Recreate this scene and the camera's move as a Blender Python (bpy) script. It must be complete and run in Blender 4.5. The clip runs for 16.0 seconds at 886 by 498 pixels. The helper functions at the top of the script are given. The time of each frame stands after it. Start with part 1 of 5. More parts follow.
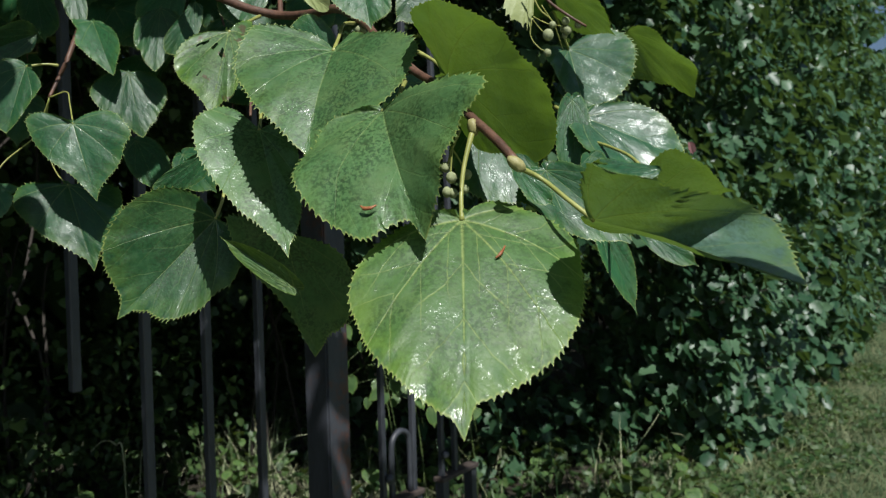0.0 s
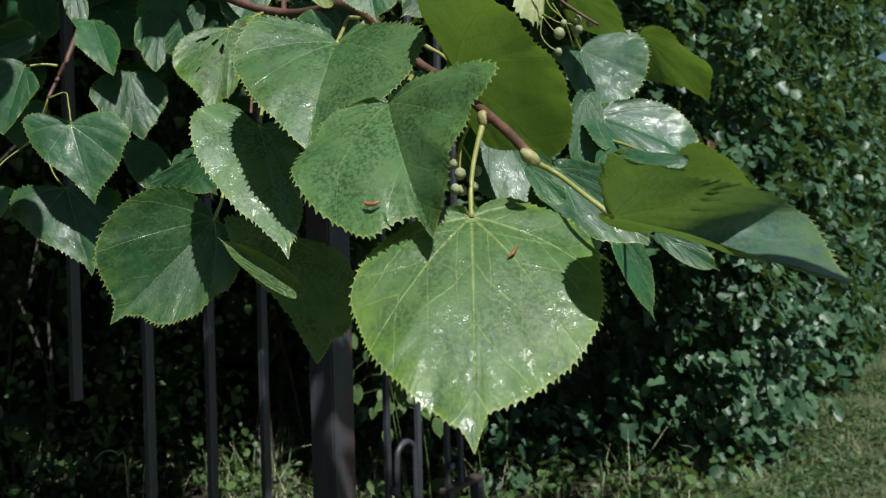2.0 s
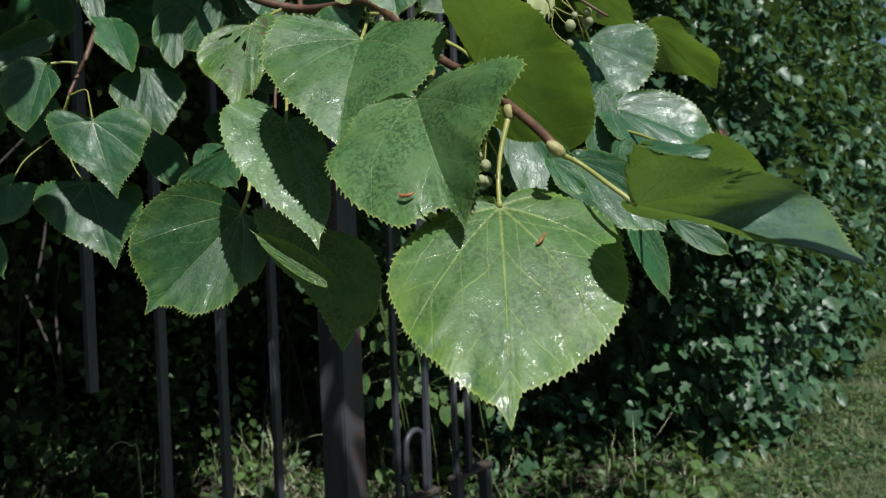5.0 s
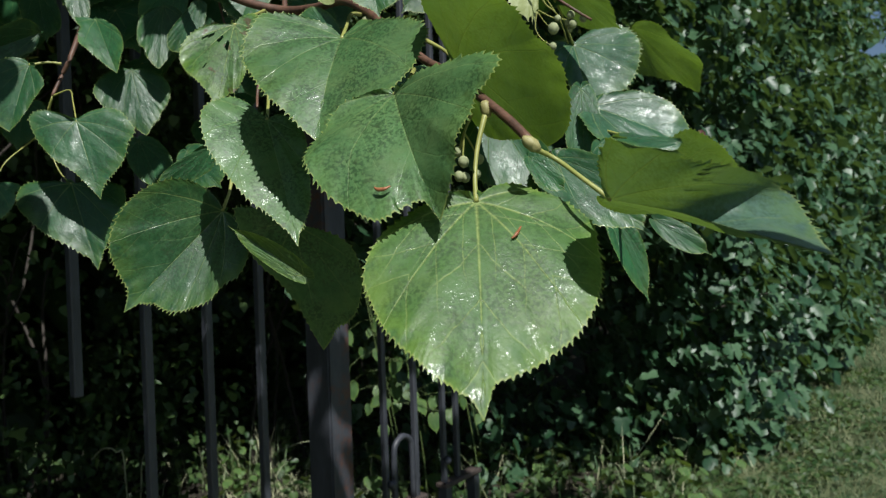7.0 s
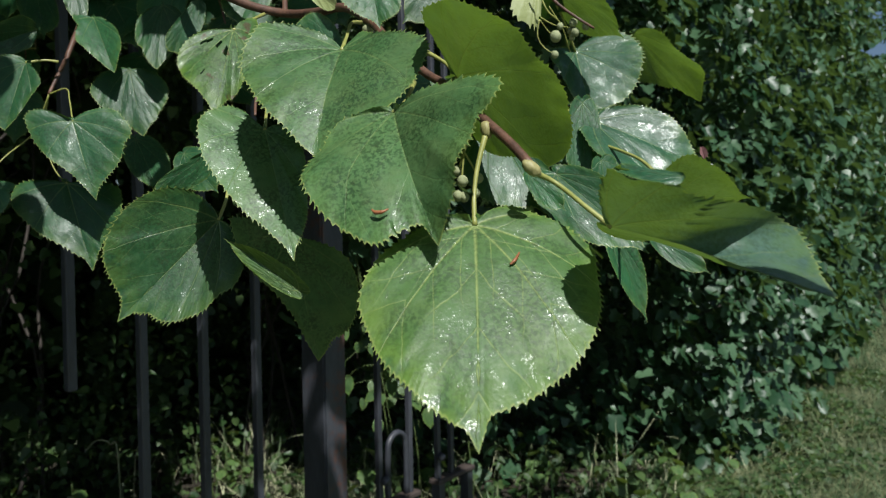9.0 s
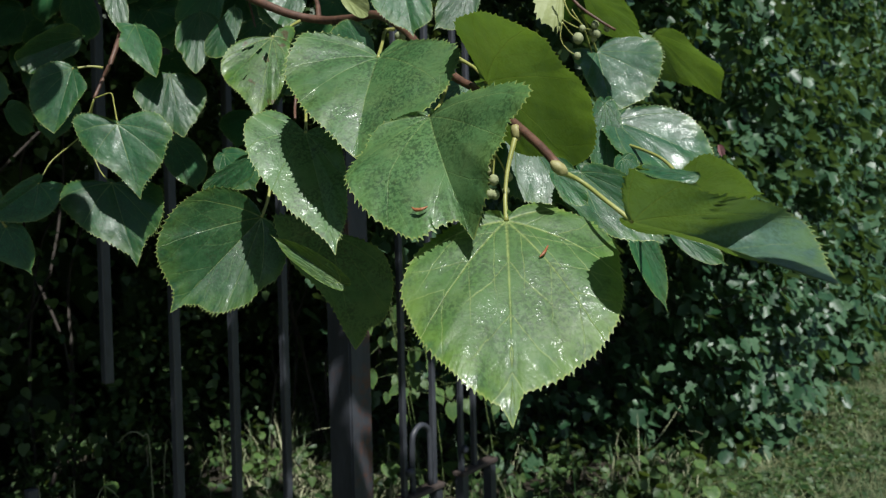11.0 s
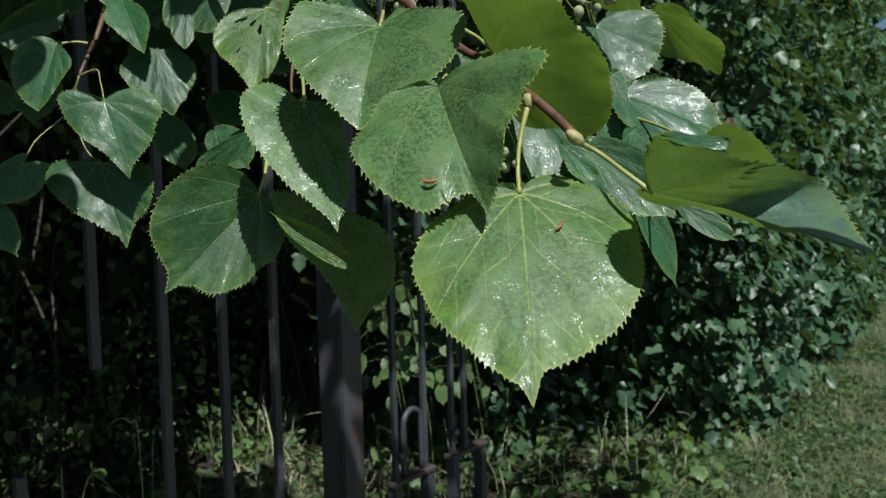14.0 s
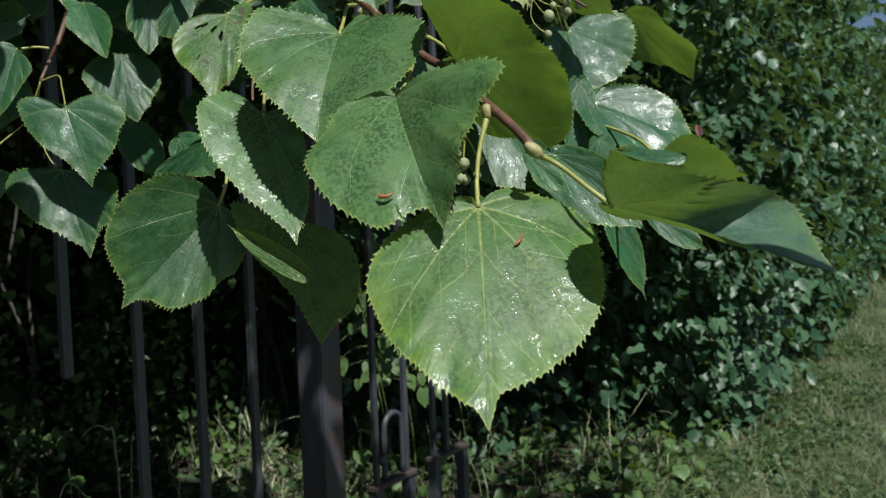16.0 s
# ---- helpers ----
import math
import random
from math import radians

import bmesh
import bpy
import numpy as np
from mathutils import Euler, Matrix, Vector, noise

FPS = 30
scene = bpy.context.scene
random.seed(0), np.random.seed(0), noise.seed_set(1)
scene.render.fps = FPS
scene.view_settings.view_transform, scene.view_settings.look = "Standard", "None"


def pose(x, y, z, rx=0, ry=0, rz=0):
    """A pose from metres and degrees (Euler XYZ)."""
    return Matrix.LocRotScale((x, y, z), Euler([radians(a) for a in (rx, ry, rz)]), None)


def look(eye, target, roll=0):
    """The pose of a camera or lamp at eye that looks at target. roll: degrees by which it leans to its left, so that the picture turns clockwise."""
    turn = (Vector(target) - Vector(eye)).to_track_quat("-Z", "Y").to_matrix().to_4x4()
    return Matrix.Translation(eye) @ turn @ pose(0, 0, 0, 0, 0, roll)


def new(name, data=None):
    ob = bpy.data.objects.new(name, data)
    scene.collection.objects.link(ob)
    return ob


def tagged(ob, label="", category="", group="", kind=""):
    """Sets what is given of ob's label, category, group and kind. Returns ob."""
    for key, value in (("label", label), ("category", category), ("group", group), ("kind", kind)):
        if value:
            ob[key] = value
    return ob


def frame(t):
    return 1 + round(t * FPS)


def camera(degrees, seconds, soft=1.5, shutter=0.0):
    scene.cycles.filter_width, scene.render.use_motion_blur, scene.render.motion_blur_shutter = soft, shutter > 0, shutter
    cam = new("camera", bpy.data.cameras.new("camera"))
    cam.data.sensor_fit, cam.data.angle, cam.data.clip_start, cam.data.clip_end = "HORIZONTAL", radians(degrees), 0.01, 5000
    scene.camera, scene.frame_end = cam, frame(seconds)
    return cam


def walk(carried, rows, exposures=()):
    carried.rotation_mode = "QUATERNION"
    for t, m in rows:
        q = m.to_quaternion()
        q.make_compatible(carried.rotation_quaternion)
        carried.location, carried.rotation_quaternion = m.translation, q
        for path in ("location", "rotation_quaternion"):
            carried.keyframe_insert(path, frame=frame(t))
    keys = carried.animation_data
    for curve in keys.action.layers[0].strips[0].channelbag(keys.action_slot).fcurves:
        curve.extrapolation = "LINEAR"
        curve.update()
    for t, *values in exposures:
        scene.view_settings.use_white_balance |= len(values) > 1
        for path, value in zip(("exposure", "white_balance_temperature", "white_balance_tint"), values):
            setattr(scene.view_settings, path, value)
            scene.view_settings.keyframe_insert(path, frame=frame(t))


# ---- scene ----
cam = camera(60.0, 16.0, soft=1.25)
PATH = [
    (0.0, -0.0004, 0.0001, 1.0499, 0.016, -1.000, 1.611),
    (0.5, 0.0019, 0.0092, 1.0470, 0.198, -0.392, 1.625),
    (1.0, 0.0037, 0.0075, 1.0489, 0.770, -0.552, 1.455),
    (1.5, -0.0039, 0.0171, 1.0444, 0.743, -0.440, 1.393),
    (2.0, -0.0013, 0.0187, 1.0455, 0.492, -0.218, 1.492),
    (2.5, -0.0072, 0.0143, 1.0448, 0.679, -0.312, 1.722),
    (3.0, -0.0059, 0.0086, 1.0494, 0.453, -0.210, 1.353),
    (3.5, -0.0084, 0.0003, 1.0477, 0.645, -0.794, 1.200),
    (4.0, -0.0075, 0.0018, 1.0455, 1.129, -1.084, 1.449),
    (4.2, -0.0094, 0.0017, 1.0453, 1.110, -1.048, 1.713),
    (6.3, -0.0131, 0.0123, 1.0467, 0.179, -0.416, 2.078),
    (6.5, -0.0078, 0.0104, 1.0470, -0.205, 0.191, 1.611),
    (7.0, -0.0068, 0.0039, 1.0399, -0.090, -0.375, 2.041),
    (7.5, -0.0081, 0.0002, 1.0483, 0.539, -0.615, 1.572),
    (8.0, -0.0107, 0.0142, 1.0522, -0.852, 0.123, 1.583),
    (8.2, -0.0090, 0.0190, 1.0501, -0.734, -0.015, 1.469),
    (10.3, -0.0041, -0.0165, 1.0554, 0.140, -1.945, 0.845),
    (10.5, -0.0022, -0.0153, 1.0551, 0.424, -1.648, 1.018),
    (11.0, -0.0125, -0.0177, 1.0517, 1.214, -1.256, 1.345),
    (11.5, -0.0269, -0.0132, 1.0508, 2.401, -1.213, 1.676),
    (12.0, -0.0251, -0.0063, 1.0501, 1.971, -0.956, 1.800),
    (12.5, -0.0268, -0.0104, 1.0490, 1.940, -0.793, 2.022),
    (13.0, -0.0238, -0.0075, 1.0474, 1.366, -1.547, 1.846),
    (13.5, -0.0285, -0.0046, 1.0440, 0.700, -2.652, 1.466),
    (14.0, -0.0231, -0.0054, 1.0475, 0.120, -2.437, 1.655),
    (14.5, -0.0131, -0.0061, 1.0520, -1.204, -2.113, 1.891),
    (15.0, -0.0167, -0.0101, 1.0547, -1.242, -0.926, 1.799),
    (15.5, -0.0107, -0.0102, 1.0543, -1.448, -1.927, 2.008),
    (16.0, -0.0123, 0.0033, 1.0531, -1.069, -2.505, 2.024),
]
walk(cam, [(t, pose(x, y, z, 90 + pitch, roll, yaw)) for t, x, y, z, yaw, pitch, roll in PATH], exposures=[(0.0, 0.25, 6160.0, 9.0)])
# a small phone lens focused on the near leaves
cam.data.dof.use_dof, cam.data.dof.focus_distance, cam.data.dof.aperture_fstop = True, 0.40, 25.0
# ---- end of path ----

# ---- light ----
SUN = Vector((0.21, -0.57, 0.79)).normalized()
world = bpy.data.worlds.new("sky")
scene.world = world
world.use_nodes = True
wn = world.node_tree.nodes
wl = world.node_tree.links
sky = wn.new("ShaderNodeTexSky")
sky.sky_type, sky.sun_disc = "NISHITA", False
sky.sun_elevation = math.asin(SUN.z)
sky.sun_rotation = math.atan2(SUN.x, SUN.y)
sky.air_density, sky.dust_density, sky.ozone_density = 1.0, 1.0, 2.0
wn["Background"].inputs["Strength"].default_value = 0.050
wl.new(sky.outputs[0], wn["Background"].inputs["Color"])
sun = new("sun", bpy.data.lights.new("sun", "SUN"))
sun.data.energy, sun.data.angle, sun.data.color = 5.0, radians(0.5), (1.0, 0.97, 0.90)
sun.matrix_world = look(SUN * 20, (0, 0, 0))


# ---- materials ----
def material(name):
    m = bpy.data.materials.new(name)
    m.use_nodes = True
    nt = m.node_tree
    return m, nt, nt.nodes, nt.links, nt.nodes["Principled BSDF"], nt.nodes["Material Output"]


class Net:
    """Short forms for joining shader nodes."""

    def __init__(self, nt):
        self.nt = nt

    def put(self, socket, value):
        if hasattr(value, "is_linked"):
            self.nt.links.new(value, socket)
        else:
            socket.default_value = value

    def math(self, op, a, b=0.0, c=0.0, clamp=False):
        n = self.nt.nodes.new("ShaderNodeMath")
        n.operation, n.use_clamp = op, clamp
        for socket, value in zip(n.inputs, (a, b, c)):
            self.put(socket, value)
        return n.outputs[0]

    def mix(self, f, a, b):
        n = self.nt.nodes.new("ShaderNodeMix")
        n.data_type = "RGBA"
        self.put(n.inputs[0], f)
        self.put(n.inputs[6], a)
        self.put(n.inputs[7], b)
        return n.outputs[2]

    def noise(self, scale, vector=None, detail=3.0, rough=0.55):
        n = self.nt.nodes.new("ShaderNodeTexNoise")
        n.inputs["Scale"].default_value, n.inputs["Detail"].default_value, n.inputs["Roughness"].default_value = scale, detail, rough
        if vector is not None:
            self.nt.links.new(vector, n.inputs["Vector"])
        return n.outputs[0]

    def span(self, value, a, b, c=0.0, d=1.0):
        n = self.nt.nodes.new("ShaderNodeMapRange")
        n.interpolation_type = "SMOOTHSTEP"
        for socket, v in zip(n.inputs, (value, a, b, c, d)):
            self.put(socket, v)
        return n.outputs[0]

    def bump(self, height, strength, distance):
        n = self.nt.nodes.new("ShaderNodeBump")
        n.inputs["Strength"].default_value, n.inputs["Distance"].default_value = strength, distance
        self.put(n.inputs["Height"], height)
        return n.outputs[0]


def leafy(name, dark, light, through_colour, through_share, rough, veins=True, spots=0.3, scorch=0.0, coat=0.7, pale=0.66, puff=0.10, ribs=0.38, worn=0.30, wet=(0.52, 0.66)):
    """Leaf tissue: a waxy upper skin, light passing through, a palmate net of veins laid out in the leaf's own flat plan (its UV map)."""
    m, nt, nodes, links, bsdf, out = material(name)
    net = Net(nt)
    info = nodes.new("ShaderNodeObjectInfo") if veins else nodes.new("ShaderNodeNewGeometry")
    own = info.outputs["Random"] if veins else info.outputs["Random Per Island"]
    co = nodes.new("ShaderNodeTexCoord")
    blotch = net.noise(55.0 if veins else 9.0, co.outputs["Object"], 4.0)
    tone = net.math("ADD", net.math("MULTIPLY", blotch, 0.7), net.math("MULTIPLY", own, 0.45), clamp=True)
    colour = net.mix(net.span(tone, 0.25, 0.95), dark, light)
    height = net.noise(900.0 if veins else 160.0, co.outputs["Object"], 2.0)
    if veins:
        uv = nodes.new("ShaderNodeSeparateXYZ")
        links.new(co.outputs["UV"], uv.inputs[0])
        ax, y = net.math("ABSOLUTE", uv.outputs[0]), uv.outputs[1]
        r = net.math("SQRT", net.math("ADD", net.math("MULTIPLY", ax, ax), net.math("MULTIPLY", y, y)))
        angle = net.math("ARCTAN2", ax, y)
        wobble = net.math("MULTIPLY", net.math("SUBTRACT", net.noise(6.0, co.outputs["UV"], 2.0), 0.5), 0.10)
        angle = net.math("MULTIPLY", net.math("ADD", angle, net.math("MULTIPLY", wobble, r)), net.math("ADD", net.math("MULTIPLY", r, 0.32), 0.92))
        main = None
        for deg, width in ((0.0, 0.0115), (45.0, 0.0095), (82.0, 0.009), (116.0, 0.007)):
            away = net.math("MULTIPLY", r, net.math("ABSOLUTE", net.math("SINE", net.math("SUBTRACT", angle, radians(deg)))))
            wide = net.math("MULTIPLY", net.math("SUBTRACT", 1.15, r), width)
            line = net.math("SUBTRACT", 1.0, net.math("DIVIDE", away, wide), clamp=True)
            main = line if main is None else net.math("MAXIMUM", main, line)
        side = None
        pillow = None
        for deg, lean, rate, start in ((0.0, 1.05, 3.7, 0.58), (45.0, 1.2, 5.2, 0.0), (82.0, 1.25, 5.6, 0.0)):
            c, s = math.cos(radians(deg)), math.sin(radians(deg))
            along = net.math("ADD", net.math("MULTIPLY", y, c), net.math("MULTIPLY", ax, s))
            off = net.math("SUBTRACT", net.math("MULTIPLY", ax, c), net.math("MULTIPLY", y, s))
            aside = net.math("ABSOLUTE", off)
            step = net.math("ADD", net.math("SUBTRACT", along, net.math("MULTIPLY", aside, lean)), net.math("MULTIPLY", net.math("MULTIPLY", aside, aside), 0.8))
            saw = net.math("ABSOLUTE", net.math("SUBTRACT", net.math("FRACT", net.math("ADD", net.math("MULTIPLY_ADD", step, rate, start), net.math("MULTIPLY", wobble, 3.0))), 0.5))
            line = net.span(saw, 0.034, 0.0)
            near = net.math("MULTIPLY", net.span(net.math("ABSOLUTE", off), 0.30, 0.16), net.span(step, 0.02, 0.10))
            line = net.math("MULTIPLY", line, near)
            swell = net.math("MULTIPLY", net.math("MULTIPLY", saw, net.math("SUBTRACT", 4.0, net.math("MULTIPLY", saw, 4.0))), near)
            pillow = swell if pillow is None else net.math("MAXIMUM", pillow, swell)
            side = line if side is None else net.math("MAXIMUM", side, line)
        cell = nodes.new("ShaderNodeTexVoronoi")
        cell.feature = "DISTANCE_TO_EDGE"
        cell.inputs["Scale"].default_value = 74.0
        links.new(co.outputs["UV"], cell.inputs["Vector"])
        small = net.span(cell.outputs["Distance"], 0.09, 0.0)
        vein = net.math("MAXIMUM", main, net.math("MULTIPLY", side, ribs), clamp=True)
        colour = net.mix(net.math("MULTIPLY", small, 0.035), colour, (0.20, 0.30, 0.07, 1))
        colour = net.mix(net.math("MULTIPLY", vein, pale), colour, (0.36, 0.42, 0.13, 1))
        wear = net.span(net.noise(34.0, co.outputs["Object"], 5.0, 0.7), 0.42, 0.66)
        colour = net.mix(net.math("MULTIPLY", wear, worn), colour, (0.125, 0.160, 0.055, 1))
        mottle = net.span(net.noise(210.0, co.outputs["Object"], 4.0, 0.65), 0.35, 0.68)
        colour = net.mix(net.math("MULTIPLY", mottle, 0.08 + 0.6 * worn), colour, (0.085, 0.180, 0.062, 1))
        speck = net.span(net.noise(640.0, co.outputs["Object"], 4.0, 0.66), 0.46, 0.56)
        patch = net.span(net.noise(60.0, co.outputs["Object"], 3.0), 0.30, 0.60)
        colour = net.mix(net.math("MULTIPLY", net.math("MULTIPLY", speck, patch), spots), colour, (0.012, 0.034, 0.012, 1))
        fleck = net.span(net.noise(300.0, co.outputs["Object"], 3.0, 0.6), 0.60, 0.68)
        colour = net.mix(net.math("MULTIPLY", fleck, spots * 0.6), colour, (0.026, 0.036, 0.012, 1))
        rim = nodes.new("ShaderNodeAttribute")
        rim.attribute_name = "rim"
        soft = net.math("MULTIPLY", net.span(rim.outputs["Fac"], 0.72, 1.0), net.span(net.noise(9.0, co.outputs["UV"], 2.0), 0.3, 0.6))
        colour = net.mix(net.math("MULTIPLY", soft, 0.72 * pale), colour, (0.15, 0.25, 0.03, 1))
        edge = net.span(rim.outputs["Fac"], 0.982, 1.0)
        colour = net.mix(net.math("MULTIPLY", edge, 0.55), colour, (0.34, 0.38, 0.10, 1))
        if scorch:
            burnt = net.span(net.noise(85.0, co.outputs["Object"], 3.0), 0.60, 0.64)
            colour = net.mix(net.math("MULTIPLY", burnt, 0.85), colour, (0.060, 0.036, 0.014, 1))
        height = net.math("ADD", net.math("MULTIPLY", height, 0.18), net.math("ADD", net.math("MULTIPLY", net.math("MAXIMUM", main, net.math("MULTIPLY", side, 0.4)), -0.18), net.math("MULTIPLY", small, -0.012)))
        # the blade puckers between the veins
        pucker = net.math("MULTIPLY", net.math("SUBTRACT", net.noise(15.0, co.outputs["UV"], 2.0, 0.5), 0.5), 0.40)
        crease = net.math("MULTIPLY", net.math("ABSOLUTE", net.math("SUBTRACT", net.noise(21.0, co.outputs["UV"], 1.0), 0.5)), 0.08)
        height = net.math("ADD", height, net.math("ADD", net.math("MULTIPLY", pillow, puff), net.math("ADD", pucker, crease)))
        bump = net.bump(height, 0.6, 0.0009)
        shine = net.math("ADD", net.math("ADD", net.math("MULTIPLY", net.noise(420.0, co.outputs["Object"], 2.0), 0.22), net.math("MULTIPLY", net.noise(24.0, co.outputs["Object"], 2.0), 0.24)), rough - 0.23)
        links.new(shine, bsdf.inputs["Roughness"])
        # a sticky, uneven film of honeydew that sparkles
        film = net.span(net.noise(110.0, co.outputs["Object"], 4.0, 0.65), wet[0], wet[1])
        links.new(net.math("MULTIPLY", film, coat), bsdf.inputs["Coat Weight"])
        bsdf.inputs["Coat Roughness"].default_value = 0.17
        links.new(net.bump(net.math("ADD", net.math("MULTIPLY", net.noise(640.0, co.outputs["Object"], 2.0), 0.60), height), 0.62, 0.0009), bsdf.inputs["Coat Normal"])
    else:
        bump = net.bump(height, 0.25, 0.003)
        bsdf.inputs["Roughness"].default_value = rough
    links.new(colour, bsdf.inputs["Base Color"])
    links.new(bump, bsdf.inputs["Normal"])
    bsdf.inputs["Specular IOR Level"].default_value = 0.34
    passing = nodes.new("ShaderNodeBsdfTranslucent")
    tint = net.mix(0.55, colour, through_colour)
    if veins:
        cloud = net.span(net.noise(26.0, co.outputs["Object"], 4.0, 0.6), 0.36, 0.66)
        tint = net.mix(net.math("MULTIPLY", cloud, 0.42), tint, (0.075, 0.145, 0.006, 1))
        tint = net.mix(net.math("MULTIPLY", net.math("MAXIMUM", main, side), 0.45), tint, (0.060, 0.095, 0.010, 1))
    links.new(tint, passing.inputs["Color"])
    links.new(bump, passing.inputs["Normal"])
    both = nodes.new("ShaderNodeMixShader")
    both.inputs[0].default_value = through_share
    links.new(bsdf.outputs[0], both.inputs[1])
    links.new(passing.outputs[0], both.inputs[2])
    links.new(both.outputs[0], out.inputs["Surface"])
    return m


def plain(name, dark, light, scale, rough, bump=0.3, relief=0.002, spec=0.5, island=False, metal=0.0, stretch=(1, 1, 1)):
    m, nt, nodes, links, bsdf, out = material(name)
    net = Net(nt)
    co = nodes.new("ShaderNodeTexCoord")
    mapped = nodes.new("ShaderNodeMapping")
    mapped.inputs["Scale"].default_value = stretch
    links.new(co.outputs["Object"], mapped.inputs["Vector"])
    coarse = net.noise(scale, mapped.outputs[0], 5.0, 0.6)
    fine = net.noise(scale * 9, mapped.outputs[0], 3.0)
    f = net.math("ADD", net.math("MULTIPLY", coarse, 0.65), net.math("MULTIPLY", fine, 0.35))
    if island:
        geo = nodes.new("ShaderNodeNewGeometry")
        f = net.math("ADD", net.math("MULTIPLY", f, 0.5), net.math("MULTIPLY", geo.outputs["Random Per Island"], 0.5))
    links.new(net.mix(net.span(f, 0.28, 0.72), dark, light), bsdf.inputs["Base Color"])
    links.new(net.bump(f, bump, relief), bsdf.inputs["Normal"])
    links.new(net.math("ADD", net.math("MULTIPLY", fine, 0.2), rough - 0.1), bsdf.inputs["Roughness"])
    bsdf.inputs["Specular IOR Level"].default_value, bsdf.inputs["Metallic"].default_value = spec, metal
    return m


LEAF_YOUNG = leafy("linden_leaf_young", (0.033, 0.084, 0.019, 1), (0.066, 0.142, 0.036, 1), (0.26, 0.40, 0.010, 1), 0.18, 0.50, spots=0.55, coat=0.60, puff=0.24, ribs=0.62)
LEAF = leafy("linden_leaf", (0.006, 0.046, 0.017, 1), (0.020, 0.094, 0.034, 1), (0.20, 0.38, 0.010, 1), 0.11, 0.45, spots=0.6, coat=0.42, pale=0.26, worn=0.04)
LEAF_GREEN = leafy("linden_leaf_deep_green", (0.014, 0.060, 0.020, 1), (0.042, 0.118, 0.038, 1), (0.22, 0.38, 0.010, 1), 0.11, 0.46, spots=0.6, coat=0.7, pale=0.30, worn=0.15)
LEAF_SHINY = leafy("linden_leaf_waxy", (0.008, 0.052, 0.026, 1), (0.028, 0.108, 0.052, 1), (0.20, 0.38, 0.010, 1), 0.11, 0.46, spots=0.5, coat=0.8, pale=0.30, worn=0.06, wet=(0.45, 0.62))
LEAF_OLD = leafy("linden_leaf_worn", (0.032, 0.088, 0.029, 1), (0.076, 0.160, 0.056, 1), (0.24, 0.38, 0.012, 1), 0.11, 0.48, spots=0.68, coat=0.56, pale=0.22, wet=(0.50, 0.65))
LEAF_EATEN = leafy("linden_leaf_damaged", (0.026, 0.080, 0.022, 1), (0.062, 0.140, 0.040, 1), (0.28, 0.40, 0.012, 1), 0.22, 0.44, spots=0.7, scorch=1.0)
LEAF_UNDER = leafy("linden_leaf_underside", (0.050, 0.104, 0.080, 1), (0.100, 0.172, 0.138, 1), (0.29, 0.47, 0.004, 1), 0.29, 0.45, spots=0.40, coat=0.3, pale=0.5)
CROWN = leafy("linden_crown", (0.028, 0.075, 0.020, 1), (0.060, 0.135, 0.035, 1), (0.22, 0.30, 0.02, 1), 0.25, 0.38, veins=False)
HEDGE = leafy("hedge_leaf", (0.013, 0.046, 0.019, 1), (0.084, 0.155, 0.080, 1), (0.22, 0.34, 0.04, 1), 0.20, 0.38, veins=False)
UNDER = leafy("undergrowth_leaf", (0.016, 0.046, 0.014, 1), (0.078, 0.128, 0.040, 1), (0.24, 0.32, 0.04, 1), 0.25, 0.45, veins=False)
WEED = leafy("weed_leaf", (0.035, 0.085, 0.025, 1), (0.090, 0.170, 0.050, 1), (0.30, 0.40, 0.04, 1), 0.30, 0.5, spots=0.1)
HERB = plain("herb_stem", (0.05, 0.08, 0.02, 1), (0.11, 0.15, 0.045, 1), 90, 0.55, 0.2, 0.0004)
STALK = plain("green_stalk", (0.20, 0.22, 0.05, 1), (0.36, 0.36, 0.11, 1), 140, 0.42, 0.2, 0.0004)
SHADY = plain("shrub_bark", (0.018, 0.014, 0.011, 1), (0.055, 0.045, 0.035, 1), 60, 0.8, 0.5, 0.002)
TWIG = plain("brown_twig", (0.046, 0.023, 0.016, 1), (0.150, 0.075, 0.046, 1), 160, 0.55, 0.5, 0.0006)
SCALE = plain("brown_scale", (0.16, 0.045, 0.016, 1), (0.34, 0.13, 0.05, 1), 300, 0.5, 0.4, 0.0004)
PETAL = plain("dry_petal", (0.10, 0.045, 0.045, 1), (0.20, 0.095, 0.095, 1), 300, 0.6, 0.3, 0.0004)
NODE = plain("pale_node", (0.20, 0.19, 0.065, 1), (0.38, 0.34, 0.15, 1), 220, 0.55, 0.4, 0.0005)
FRUIT = plain("felted_fruit", (0.18, 0.21, 0.10, 1), (0.34, 0.36, 0.20, 1), 400, 0.8, 0.4, 0.0005)
BRACT = leafy("pale_bract", (0.30, 0.36, 0.14, 1), (0.42, 0.46, 0.20, 1), (0.5, 0.5, 0.2, 1), 0.35, 0.5, veins=False)
IRON = plain("painted_iron", (0.022, 0.024, 0.031, 1), (0.056, 0.060, 0.072, 1), 22, 0.46, 0.5, 0.0015, spec=0.5, stretch=(1, 1, 0.25))
RUST = plain("rusty_iron", (0.034, 0.025, 0.022, 1), (0.078, 0.058, 0.050, 1), 40, 0.7, 0.6, 0.0015)
